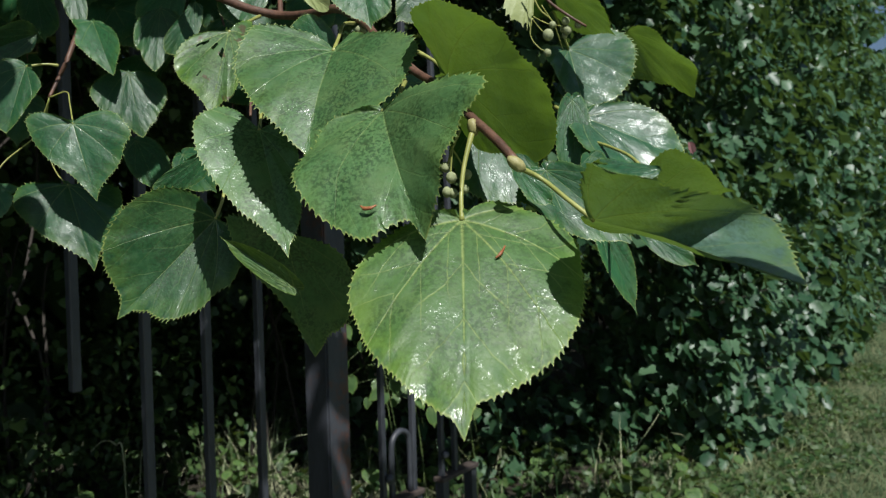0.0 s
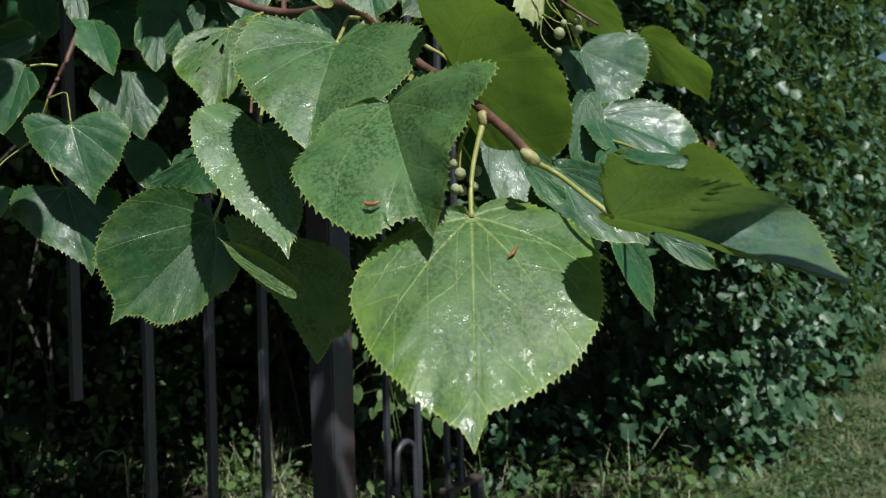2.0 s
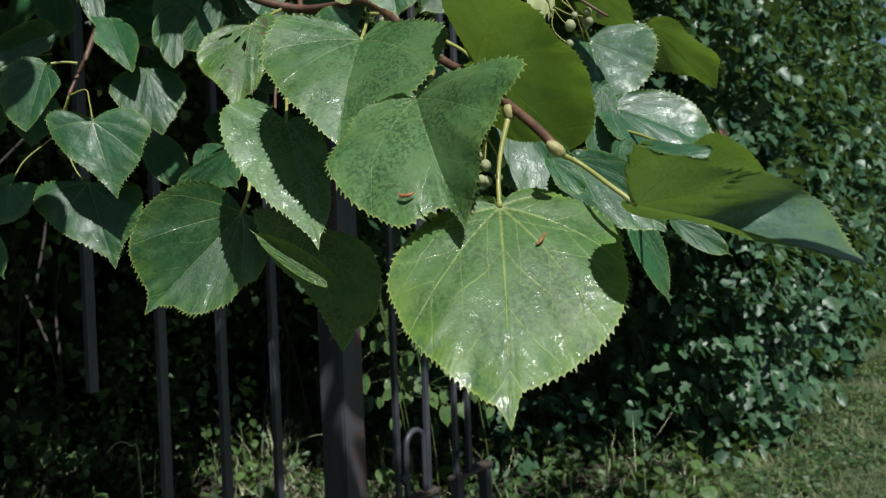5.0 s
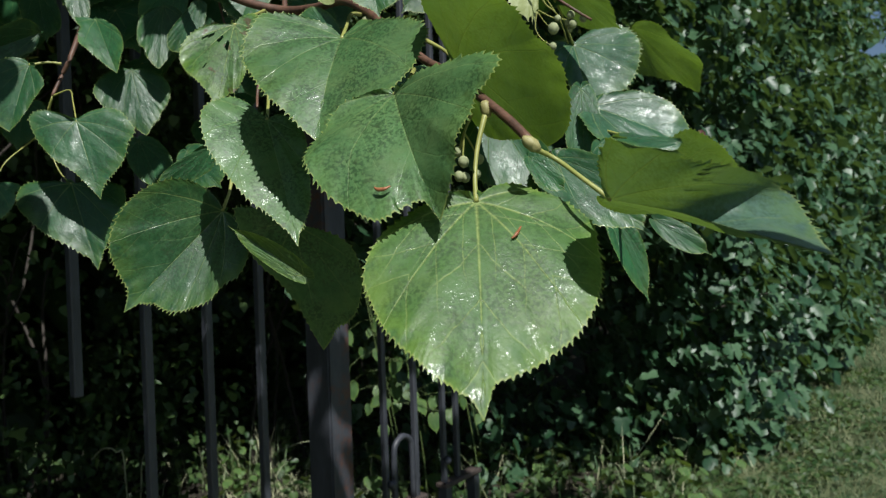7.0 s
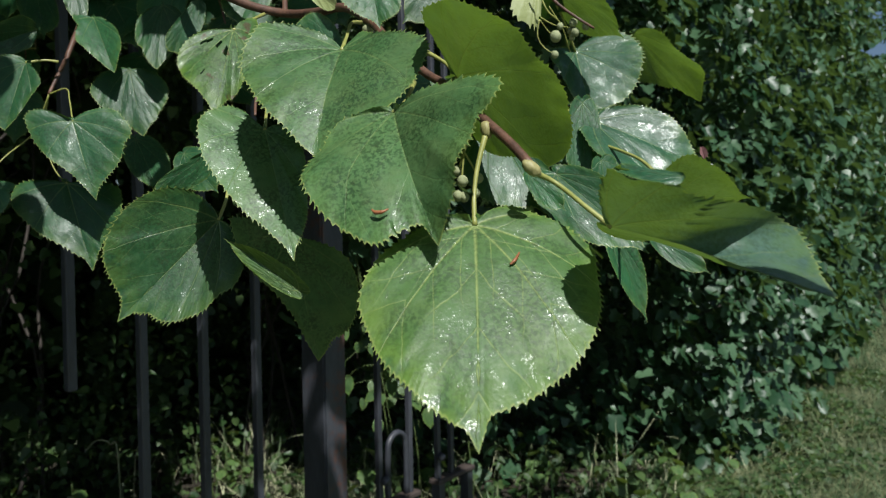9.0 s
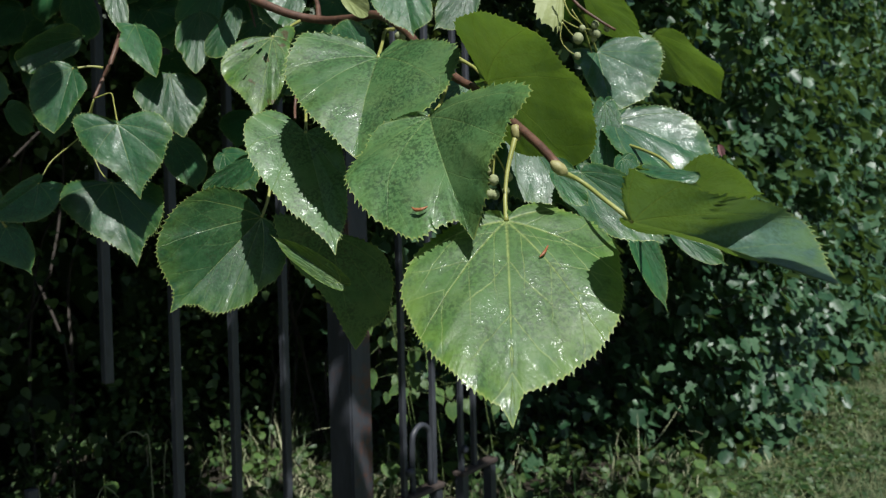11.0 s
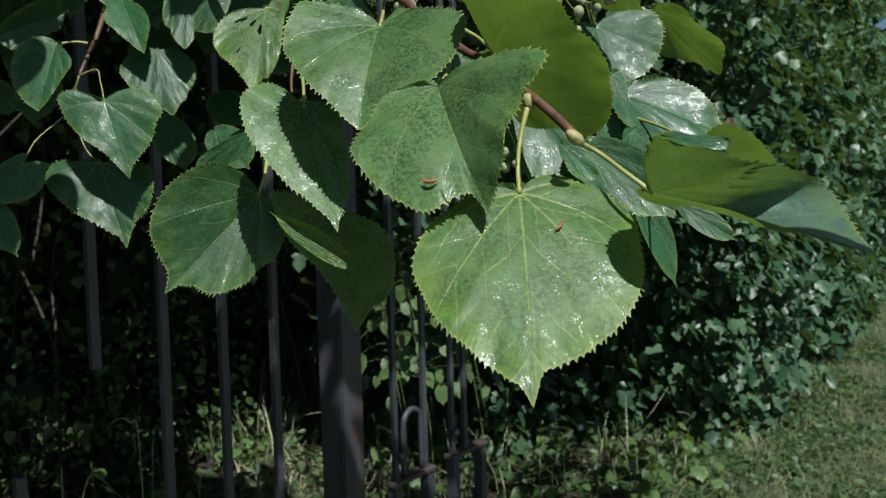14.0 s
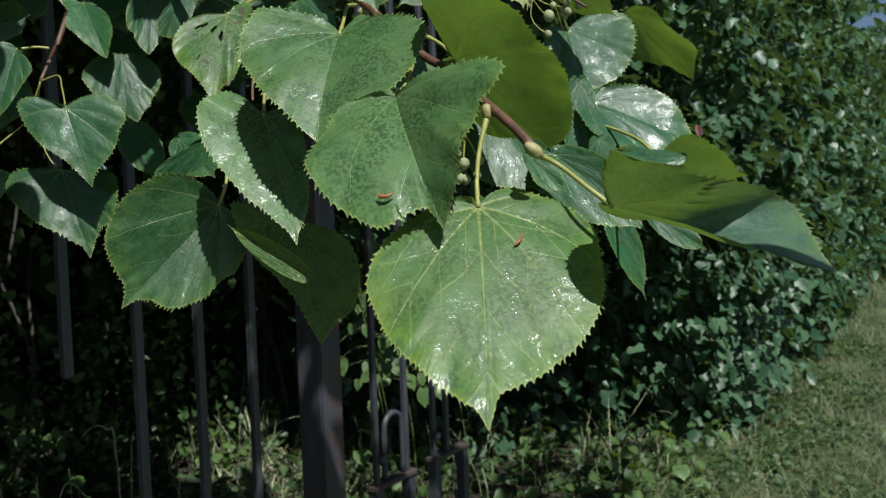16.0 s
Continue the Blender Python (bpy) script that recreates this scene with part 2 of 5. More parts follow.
def rusted(name):
    m = plain(name, (0.022, 0.024, 0.031, 1), (0.056, 0.060, 0.072, 1), 22, 0.50, 0.5, 0.0015, stretch=(1, 1, 0.25))
    nt = m.node_tree
    net, bsdf = Net(nt), nt.nodes["Principled BSDF"]
    co = nt.nodes.new("ShaderNodeTexCoord")
    paint = bsdf.inputs["Base Color"].links[0].from_socket
    bloom = net.math("MULTIPLY", net.span(net.noise(9.0, co.outputs["Object"], 5.0, 0.7), 0.49, 0.62), net.span(net.noise(60.0, co.outputs["Object"], 4.0), 0.35, 0.6))
    nt.links.new(net.mix(net.math("MULTIPLY", bloom, 0.85), paint, (0.095, 0.036, 0.020, 1)), bsdf.inputs["Base Color"])
    return m


POST = rusted("rusting_painted_iron")
BARK = plain("linden_bark", (0.050, 0.042, 0.034, 1), (0.16, 0.135, 0.11, 1), 14, 0.85, 0.9, 0.02, stretch=(1, 1, 0.2))
SOIL = plain("litter_soil", (0.012, 0.009, 0.005, 1), (0.036, 0.028, 0.016, 1), 6, 0.9, 0.8, 0.02)
LAWN = plain("dry_lawn", (0.036, 0.066, 0.022, 1), (0.105, 0.112, 0.055, 1), 2.2, 0.9, 0.8, 0.03)
GRASS = plain("grass_blade", (0.034, 0.086, 0.026, 1), (0.175, 0.185, 0.090, 1), 1.6, 0.6, 0.1, 0.001, island=True)
DRY = plain("dry_blade", (0.065, 0.105, 0.038, 1), (0.33, 0.33, 0.20, 1), 12.0, 0.7, 0.1, 0.001, island=True)


# ---- building helpers ----
def join(ob, parent):
    """Hangs a part, built in the world's own metres, under its thing."""
    ob.parent = parent
    if parent.parent is None:
        ob.matrix_parent_inverse = Matrix.Translation(-parent.location) if parent.type == "EMPTY" else Matrix.Identity(4)
    return ob


def mesh_ob(name, verts, faces, mat, parent=None, label="", smooth=True, uv=None):
    me = bpy.data.meshes.new(name)
    me.from_pydata([tuple(v) for v in verts], [], [tuple(f) for f in faces])
    me.materials.append(mat)
    if smooth:
        me.polygons.foreach_set("use_smooth", [True] * len(me.polygons))
    if uv is not None:
        layer = me.uv_layers.new(name="plan")
        idx = np.empty(len(me.loops), dtype=np.int32)
        me.loops.foreach_get("vertex_index", idx)
        layer.data.foreach_set("uv", np.asarray(uv, dtype=np.float32)[idx, :2].ravel())
        me.attributes.new("rim", "FLOAT", "POINT").data.foreach_set("value", np.asarray(uv, dtype=np.float32)[:, 2].copy())
    me.update()
    ob = new(name, me)
    if parent is not None:
        join(ob, parent)
    if label:
        tagged(ob, label)
    return ob


def part(name, bm, mat, parent, label="", smooth=False):
    me = bpy.data.meshes.new(name)
    bm.to_mesh(me)
    bm.free()
    me.materials.append(mat)
    if smooth:
        me.polygons.foreach_set("use_smooth", [True] * len(me.polygons))
    ob = join(new(name, me), parent)
    if label:
        tagged(ob, label)
    return ob


def smooth_line(points, steps=6):
    """A Catmull-Rom line through the points."""
    p = [np.array(q, float) for q in points]
    p = [2 * p[0] - p[1]] + p + [2 * p[-1] - p[-2]]
    line = []
    for i in range(1, len(p) - 2):
        for k in range(steps):
            t = k / steps
            a, b, c, d = p[i - 1], p[i], p[i + 1], p[i + 2]
            line.append(0.5 * (2 * b + (c - a) * t + (2 * a - 5 * b + 4 * c - d) * t * t + (3 * b - a - 3 * c + d) * t ** 3))
    line.append(p[-2])
    return np.array(line)


def tube_arrays(points, radii, sides=8, steps=6):
    line = smooth_line(points, steps)
    rad = np.interp(np.linspace(0, 1, len(line)), np.linspace(0, 1, len(radii)), radii)
    verts, faces = [], []
    up = np.array([0.31, 0.17, 0.93])
    for i, q in enumerate(line):
        d = line[min(i + 1, len(line) - 1)] - line[max(i - 1, 0)]
        d = d / (np.linalg.norm(d) + 1e-12)
        a = np.cross(d, up)
        a /= np.linalg.norm(a) + 1e-9
        b = np.cross(d, a)
        for k in range(sides):
            w = 2 * math.pi * k / sides
            verts.append(q + rad[i] * (a * math.cos(w) + b * math.sin(w)))
    n = len(line)
    for i in range(n - 1):
        for k in range(sides):
            j = (k + 1) % sides
            faces.append((i * sides + k, i * sides + j, (i + 1) * sides + j, (i + 1) * sides + k))
    faces.append(tuple(range(sides))[::-1])
    faces.append(tuple((n - 1) * sides + k for k in range(sides)))
    return verts, faces


def tube(name, points, radii, mat, parent, label="", sides=8, steps=6):
    v, f = tube_arrays(points, radii, sides, steps)
    return mesh_ob(name, v, f, mat, parent, label)


def knob(name, centre, size, mat, parent, label="", axis=(0, 0, 1), lump=0.12):
    bm = bmesh.new()
    bmesh.ops.create_icosphere(bm, subdivisions=3, radius=1.0)
    turn = Vector(axis).to_track_quat("Z", "Y").to_matrix()
    for v in bm.verts:
        s = 1 + lump * noise.noise(v.co * 2.0 + Vector(centre) * 40)
        v.co = turn @ Vector((v.co.x * size[0] * s, v.co.y * size[0] * s, v.co.z * size[1] * s)) + Vector(centre)
    return part(name, bm, mat, parent, label, smooth=True)


# ---- the linden leaf ----
ANGLE = (0, 1, 2, 4.6, 8, 15, 25, 37, 50, 62, 75, 90, 101, 112, 125, 140, 165, 180)
REACH = (1.0, 0.965, 0.93, 0.875, 0.85, 0.815, 0.772, 0.735, 0.695, 0.64, 0.57, 0.48, 0.41, 0.31, 0.22, 0.14, 0.07, 0.05)
SPOKES = (0, 3, 7, 14, 24, 36, 50, 64, 78, 93, 110, 130, 152, 174)
VEINS = (0, 45, 82, 116, 160)
RINGS = (0.0, 0.06, 0.14, 0.25, 0.37, 0.49, 0.61, 0.72, 0.82, 0.90, 0.96, 1.0)


def blade(base, tip, left, right, taper=(0.0, 0.0), bulge=0.08, lobe=None, far=None, droop=0.02, wave=0.03, cup=0.0, seed=0):
    """The bent surface of a leaf: where a point of its flat plan (x aside, y along the midrib, on half 0 or 1) comes to lie."""
    rng = random.Random(seed)
    base, tip, left, right = (np.array(q, float) for q in (base, tip, left, right))
    t = tip - base
    length = np.linalg.norm(t)
    mid = base + 0.3 * t
    halves = ((left - mid) / 0.56, (right - mid) / 0.56)
    # the left half may turn out of its plane, towards its lobe (behind the base) and towards the tip
    turn_low = turn_high = np.zeros(3)
    if lobe:
        turn_low = ((np.array(lobe[0]) - base - lobe[2] * t) / lobe[1] - halves[0]) / (lobe[2] - 0.3)
    if far:
        turn_high = ((np.array(far[0]) - base - far[2] * t) / far[1] - halves[0]) / (far[2] - 0.3)
    normal = np.cross(t, halves[1] - halves[0])
    normal /= np.linalg.norm(normal) + 1e-12
    if normal[2] < 0:
        normal = -normal
    slim = min(1.0, 0.56 * (np.linalg.norm(halves[0]) + np.linalg.norm(halves[1])) / length)
    phases = [(rng.uniform(0, 6.28), rng.uniform(0, 6.28)) for _ in (0, 1)]

    def place(s, x, y, ring):
        ph, ph2 = phases[s]
        deg = min(180.0, math.degrees(math.atan2(x, y))) if x > 0 else 0.0
        j = max(q for q in range(len(VEINS) - 1) if VEINS[q] <= deg)
        between = min(1.0, (deg - VEINS[j]) / (VEINS[j + 1] - VEINS[j]))
        wide = (1.0 - taper[s] * max(y, 0.0)) / (1.0 - 0.3 * taper[s])
        h = -droop * max(y, 0) ** 2 - cup * x * x * 3 + bulge * (max(0.0, y - y * y) - 0.375 * x * min(1.0, max(0.0, y / 0.3)))
        h += 0.012 * max(0.0, math.sin(math.pi * between)) ** 1.2 * ring * (1 - 0.45 * ring) * (1 if deg < 150 else 0.3)
        h += wave * ring ** 2.5 * (math.sin(deg * 0.055 + ph) * 0.75 + math.sin(deg * 0.115 + ph2) * 0.3) * min(1.0, deg / 20)
        h += 0.002 * math.sin(30 * (y - 0.75 * x) + ph2) * ring * min(1.0, deg / 10)
        h += (0.020 * noise.noise(Vector((x * 5 * (2 * s - 1), y * 5, seed * 3.7))) + 0.006 * noise.noise(Vector((x * 14 * (2 * s - 1), y * 14, seed * 1.9)))) * ring
        half = halves[s]
        if s == 0:
            half = half + min(y - 0.3, 0.0) * turn_low + max(y - 0.3, 0.0) * turn_high
        return base + y * t + x * wide * half + normal * (h * length * slim)

    return place


def outline(reach, back):
    """Half of the flat outline, from the tip round to the base, close points along it."""
    deg = np.linspace(0.0, 174.0, 420)
    if reach:
        slope = np.gradient(np.array(reach), np.array(SPOKES, float))
        i = np.clip(np.searchsorted(SPOKES, deg, side="right") - 1, 0, len(SPOKES) - 2)
        sp, rc = np.array(SPOKES, float), np.array(reach, float)
        w = sp[i + 1] - sp[i]
        f = (deg - sp[i]) / w
        gap = rc[i + 1] - rc[i]
        limit = np.abs(gap) * 2.2 / w
        m0, m1 = np.clip(slope[i], -limit, limit), np.clip(slope[i + 1], -limit, limit)
        r = rc[i] + f * f * (3 - 2 * f) * gap + w * (f * (1 - f) ** 2 * m0 - f * f * (1 - f) * m1)
    else:
        r = np.interp(deg, ANGLE, REACH)
        if back > 0:
            lift = np.clip((deg - 70) / 40, 0, 1) * np.clip((170 - deg) / 42, 0, 1)
            r = np.maximum(r, back * lift)
    a = np.radians(deg)
    return np.stack([r * np.sin(a), r * np.cos(a)], 1)


def leaf_arrays(base, tip, left, right, back=(0.0, 0.0), reach=None, teeth=36, fine=3, bite=1.0, holes=(), seed=0, **bends):
    """A heart-shaped, saw-edged leaf. base, tip: ends of the midrib; left, right: the widest points of the two halves;
    reach: how far each half's edge lies from the base, spoke by spoke (1: the midrib's length), or back: how far each half
    reaches behind the base. Teeth point towards the tip."""
    rng = random.Random(seed + 500)
    place = blade(base, tip, left, right, seed=seed, **bends)
    n = teeth * fine
    verts, plan, faces = [np.array(base, float)], [(0.0, 0.0, 0.0)], []
    index = {}
    for s in (0, 1):
        line = outline(reach[s] if reach else None, back[s])
        run = np.concatenate([[0.0], np.cumsum(np.linalg.norm(np.diff(line, axis=0), axis=1))])
        # uneven spacing of the teeth
        marks = [0.0]
        for k in range(teeth):
            step = rng.uniform(0.65, 1.35)
            marks += [marks[-1] + step * (j + 1) / fine for j in range(fine)]
        marks = np.array(marks) / marks[-1] * run[-1]
        rim = np.stack([np.interp(marks, run, line[:, 0]), np.interp(marks, run, line[:, 1])], 1)
        along = np.gradient(rim, axis=0)
        along /= np.linalg.norm(along, axis=1, keepdims=True) + 1e-9
        out = np.stack([-along[:, 1], along[:, 0]], 1)
        pitch = run[-1] / teeth
        irregular = [rng.uniform(0.35, 1.25) for _ in range(teeth + 1)]
        for i in range(n + 1):
            x0, y0 = rim[i]
            dx = dy = 0.0
            if fine < i < n - fine:
                k = i % fine
                fade = min(1.0, (n - i) / (0.25 * n), (i - fine) / (0.11 * n)) * bite * irregular[i // fine] * pitch
                if fine == 3:
                    lift, slide = ((0.42, -0.30), (-0.06, -0.10), (-0.10, 0.0))[k]
                else:
                    lift, slide = ((0.30, -0.2), (-0.12, 0.0))[k % 2]
                dx, dy = (out[i] * lift + along[i] * slide) * fade
            for m, ring in enumerate(RINGS):
                if m == 0:
                    index[s, i, 0] = 0
                    continue
                if i == 0 and s == 1:
                    index[1, 0, m] = index[0, 0, m]
                    continue
                e = ring ** 14
                x, y = (x0 * ring + dx * e), (y0 * ring + dy * e)
                if i == 0:
                    x = 0.0
                index[s, i, m] = len(verts)
                verts.append(place(s, max(x, 0.0), y, ring))
                plan.append((x if s else -x, y, ring))
    for s in (0, 1):
        for i in range(n):
            for m in range(len(RINGS) - 1):
                a, b, c, d = index[s, i, m], index[s, i, m + 1], index[s, i + 1, m + 1], index[s, i + 1, m]
                face = (a, b, c) if m == 0 else (a, b, c, d)
                if any(math.hypot(plan[b][0] - hx, plan[b][1] - hy) < hr for hx, hy, hr in holes):
                    continue
                faces.append(face if s else face[::-1])
    return verts, faces, plan


LEAVES = []


def leaf(base, tip, left, right, stalk=(), label="", mat=None, thin=1.0, **shape):
    """One leaf of the linden with its stalk; stalk: points from the twig to the base."""
    v, f, plan = leaf_arrays(base, tip, left, right, seed=len(LEAVES) + 1, **shape)
    ob = mesh_ob("leaf", v, f, mat or LEAF, linden, label, uv=plan)
    LEAVES.append(ob)
    if stalk:
        tube("petiole", [*stalk, base], [thin * r for r in (0.0013, 0.00095, 0.0009, 0.0011)], STALK, ob, "pale yellow-green leaf stalk")
    return ob


# ---- many small leaves ----
def scatter(points, normals, sizes, plan, rng):
    """Arrays for many small leaves: plan is the flat outline with a lengthwise fold; each leaf hangs along its own direction."""
    k = len(plan)
    pts = np.asarray(plan, float)
    n = len(points)
    nrm = normals / (np.linalg.norm(normals, axis=1, keepdims=True) + 1e-9)
    hang = rng.normal(0, 0.55, (n, 3)) + np.array([0, 0, -0.9])
    hang -= nrm * np.sum(hang * nrm, axis=1, keepdims=True)
    hang /= np.linalg.norm(hang, axis=1, keepdims=True) + 1e-9
    side = np.cross(hang, nrm)
    fold = rng.uniform(0.05, 0.55, (n, 1, 1))
    bend = rng.uniform(-0.1, 0.4, (n, 1, 1))
    x, y = pts[None, :, 0:1], pts[None, :, 1:2]
    width = rng.uniform(0.8, 1.15, (n, 1, 1))
    up = np.abs(x) * fold - bend * y * y
    v = points[:, None, :] + sizes[:, None, None] * (x * width * side[:, None, :] + y * hang[:, None, :] + up * nrm[:, None, :])
    return v.reshape(-1, 3), k


HEART = ((0, 0), (0.26, -0.10), (0.50, 0.12), (0.50, 0.42), (0.28, 0.76), (0, 1.05), (-0.28, 0.76), (-0.50, 0.42), (-0.50, 0.12), (-0.26, -0.10))
LOBED = ((0, 0), (0.34, -0.06), (0.56, 0.26), (0.34, 0.40), (0.40, 0.74), (0, 1.05), (-0.40, 0.74), (-0.34, 0.40), (-0.56, 0.26), (-0.34, -0.06))
LANCE = ((0, 0), (0.10, 0.10), (0.17, 0.32), (0.15, 0.60), (0.07, 0.86), (0, 1.05), (-0.07, 0.86), (-0.15, 0.60), (-0.17, 0.32), (-0.10, 0.10))
FAN = ((0, 1, 2), (0, 2, 3), (0, 3, 4), (0, 4, 5), (0, 5, 6), (0, 6, 7), (0, 7, 8), (0, 8, 9))


def foliage(name, points, normals, sizes, mat, parent, rng, plan=HEART, label=""):
    v, k = scatter(np.asarray(points), np.asarray(normals), np.asarray(sizes), plan, rng)
    n = len(points)
    tri = (np.arange(n)[:, None, None] * k + np.array(FAN)[None]).reshape(-1, 3)
    me = bpy.data.meshes.new(name)
    me.vertices.add(len(v))
    me.vertices.foreach_set("co", v.astype(np.float32).ravel())
    me.loops.add(tri.size)
    me.loops.foreach_set("vertex_index", tri.astype(np.int32).ravel())
    me.polygons.add(len(tri))
    me.polygons.foreach_set("loop_start", np.arange(0, tri.size, 3, dtype=np.int32))
    me.update(calc_edges=True)
    me.materials.append(mat)
    ob = join(new(name, me), parent) if parent is not None else new(name, me)
    return tagged(ob, label, kind="stuff")


def thing(name, label, category, place=(0, 0, 0), group="", kind=""):
    ob = new(name)
    ob.location = place
    ob.empty_display_size = 0.1
    return tagged(ob, label, category, group, kind)


def make_fruit(stems, balls, sheet, label):
    """A fruit cluster: a pale bract, thin stalks and small felted balls."""
    cluster = tube("fruit_stalk", stems[0], (0.0007, 0.0005), STALK, linden, label, sides=6)
    for line in stems[1:]:
        tube("stalklet", line, (0.0005, 0.0004), STALK, cluster, sides=5)
    for c, r in balls:
        knob("fruit", c, (r, r * 1.1), FRUIT, cluster, "small round greyish-green fruit", lump=0.08)
    if sheet:
        v, f, plan = leaf_arrays(*sheet, teeth=9, fine=2, wave=0.05)
        mesh_ob("bract", v, f, BRACT, cluster, "pale papery bract", uv=plan)
    return cluster


# ---- ground ----
ANG = radians(35.0)
ALONG = np.array([math.sin(ANG), math.cos(ANG), 0.0])
OUT = np.array([math.cos(ANG), -math.sin(ANG), 0.0])
START = np.array([-0.561, 1.153, 0.0])


def F(s, o, z):
    """A place by the fence: metres along it, out of it towards the lawn, and up."""
    return START + s * ALONG + o * OUT + np.array([0.0, 0.0, z])


def ground_height(x, y):
    return 0.03 * noise.noise(Vector((x * 0.5, y * 0.5, 0))) + 0.012 * noise.noise(Vector((x * 2.1, y * 2.1, 3)))


def make_ground():
    xs = np.concatenate([-np.geomspace(900, 8, 14), np.linspace(-7, 9, 65), np.geomspace(10, 900, 14)])
    ys = np.concatenate([-np.geomspace(900, 6, 14), np.linspace(-5, 16, 85), np.geomspace(17, 900, 14)])
    verts = [(x, y, ground_height(x, y) if abs(x) < 9 and abs(y) < 16 else 0.0) for y in ys for x in xs]
    w = len(xs)
    faces = [(j * w + i, j * w + i + 1, (j + 1) * w + i + 1, (j + 1) * w + i) for j in range(len(ys) - 1) for i in range(w - 1)]
    return tagged(mesh_ob("ground", verts, faces, LAWN), "dry sunlit lawn, patchy green and straw", "ground", kind="structure")


ground = make_ground()


def make_litter():
    rng = random.Random(5)
    n, m = 44, 22
    verts = []
    for j in range(m + 1):
        for i in range(n + 1):
            p = F(-6 + 30 * i / n, 0.16 - 16.0 * (j / m) ** 1.6 + 0.10 * math.sin(i * 1.3), 0)
            lift = 0.05 * (1 - (j == 0)) + 0.05 * noise.noise(Vector((p[0] * 1.5, p[1] * 1.5, 8)))
            verts.append((p[0], p[1], ground_height(p[0], p[1]) + max(lift, 0.004)))
    faces = [(j * (n + 1) + i, (j + 1) * (n + 1) + i, (j + 1) * (n + 1) + i + 1, j * (n + 1) + i + 1) for j in range(m) for i in range(n)]
    return tagged(mesh_ob("ground_under_trees", verts, faces, SOIL), "dark soil with old leaf litter behind the fence", "soil", kind="structure")


make_litter()


def blades(name, points, lengths, widths, lean, mat, seed, label="", parent=None):
    """Grass blades as bent, tapering strips."""
    rng = np.random.default_rng(seed)
    n = len(points)
    p = np.asarray(points, float)
    az = rng.uniform(0, 2 * np.pi, n)
    d = np.stack([np.cos(az), np.sin(az), np.zeros(n)], 1)
    side = np.stack([-np.sin(az), np.cos(az), np.zeros(n)], 1)
    bend = rng.uniform(lean[0], lean[1], n)
    v = []
    for f, w in ((0.0, 1.0), (0.4, 0.85), (0.75, 0.55), (1.0, 0.0)):
        c = p + d * (lengths * bend * f ** 2)[:, None]
        c[:, 2] += lengths * (f - 0.35 * bend * f ** 2.5)
        half = side * (widths * w * 0.5)[:, None]
        v += [c - half, c + half] if w else [c]
    v = np.stack(v, 1)
    tri = np.array([(0, 1, 3), (0, 3, 2), (2, 3, 5), (2, 5, 4), (4, 5, 6)])
    idx = (np.arange(n)[:, None, None] * 7 + tri[None]).reshape(-1, 3)
    me = bpy.data.meshes.new(name)
    me.from_pydata(v.reshape(-1, 3).tolist(), [], idx.tolist())
    me.materials.append(mat)
    ob = new(name, me)
    if parent is not None:
        join(ob, parent)
    return tagged(ob, label, "grass", kind="stuff")


def lawn():
    rng = np.random.default_rng(11)
    s = 0.6 + 13.0 * rng.uniform(0, 1, 95000) ** 1.7
    o = -0.1 + rng.uniform(0, 1, 95000) ** 1.2 * (1.2 + 0.45 * s)
    p = START[None] + s[:, None] * ALONG + o[:, None] * OUT
    keep = np.array([noise.noise(Vector((q[0] * 1.6, q[1] * 1.6, 1))) > -0.45 + 0.5 * random.random() - 0.3 for q in p])
    p, s = p[keep], s[keep]
    p[:, 2] = [ground_height(q[0], q[1]) - 0.004 for q in p]
    size = rng.uniform(0.04, 0.130, len(p)) * (1 + 0.06 * s)
    blades("grass", p, size, rng.uniform(0.0016, 0.0040, len(p)) * (1 + 0.10 * s), (0.6, 2.4), GRASS, 12, "short sun-bleached lawn grass with green tufts")


lawn()


def make_lawn_herbs():
    """Clover and other low broad leaves in the grass along the hedge."""
    rng = np.random.default_rng(15)
    rnd = random.Random(15)
    pts, nrm, sz = [], [], []
    while len(pts) < 7000:
        s, o = rnd.uniform(1.3, 5.5), rnd.uniform(-0.15, 1.3) * rnd.random() ** 0.5
        p = F(s, o, 0)
        if noise.noise(Vector((p[0] * 2.6, p[1] * 2.6, 6))) < -0.12 + 0.35 * max(0.0, o - 0.4):
            continue
        p[2] = ground_height(p[0], p[1]) + 0.02 + 0.05 * rnd.random()
        pts.append(p)
        nrm.append(np.array([rnd.gauss(0, 0.4), rnd.gauss(-0.15, 0.4), 1.0]))
        sz.append(rnd.uniform(0.014, 0.034))
    herbs = foliage("clover", pts, nrm, sz, UNDER, None, rng, HEART, "low clover leaves among the lawn grass")
    tagged(herbs, category="clover")


make_lawn_herbs()


# ---- fence ----
def box(bm, centre, along, across, high, size, taper=1.0):
    c, a, b, h = (np.array(q, float) for q in (centre, along, across, high))
    verts = []
    for k in (-1, 1):
        w = taper if k > 0 else 1.0
        for i, j in ((-1, -1), (1, -1), (1, 1), (-1, 1)):
            verts.append(bm.verts.new(c + a * i * w * size[0] / 2 + b * j * w * size[1] / 2 + h * k * size[2] / 2))
    for f in ((3, 2, 1, 0), (4, 5, 6, 7), (0, 1, 5, 4), (1, 2, 6, 5), (2, 3, 7, 6), (3, 0, 4, 7)):
        bm.faces.new([verts[i] for i in f])


UP = np.array([0.0, 0.0, 1.0])
ALL_EDGES = lambda bm: [e for e in bm.edges]


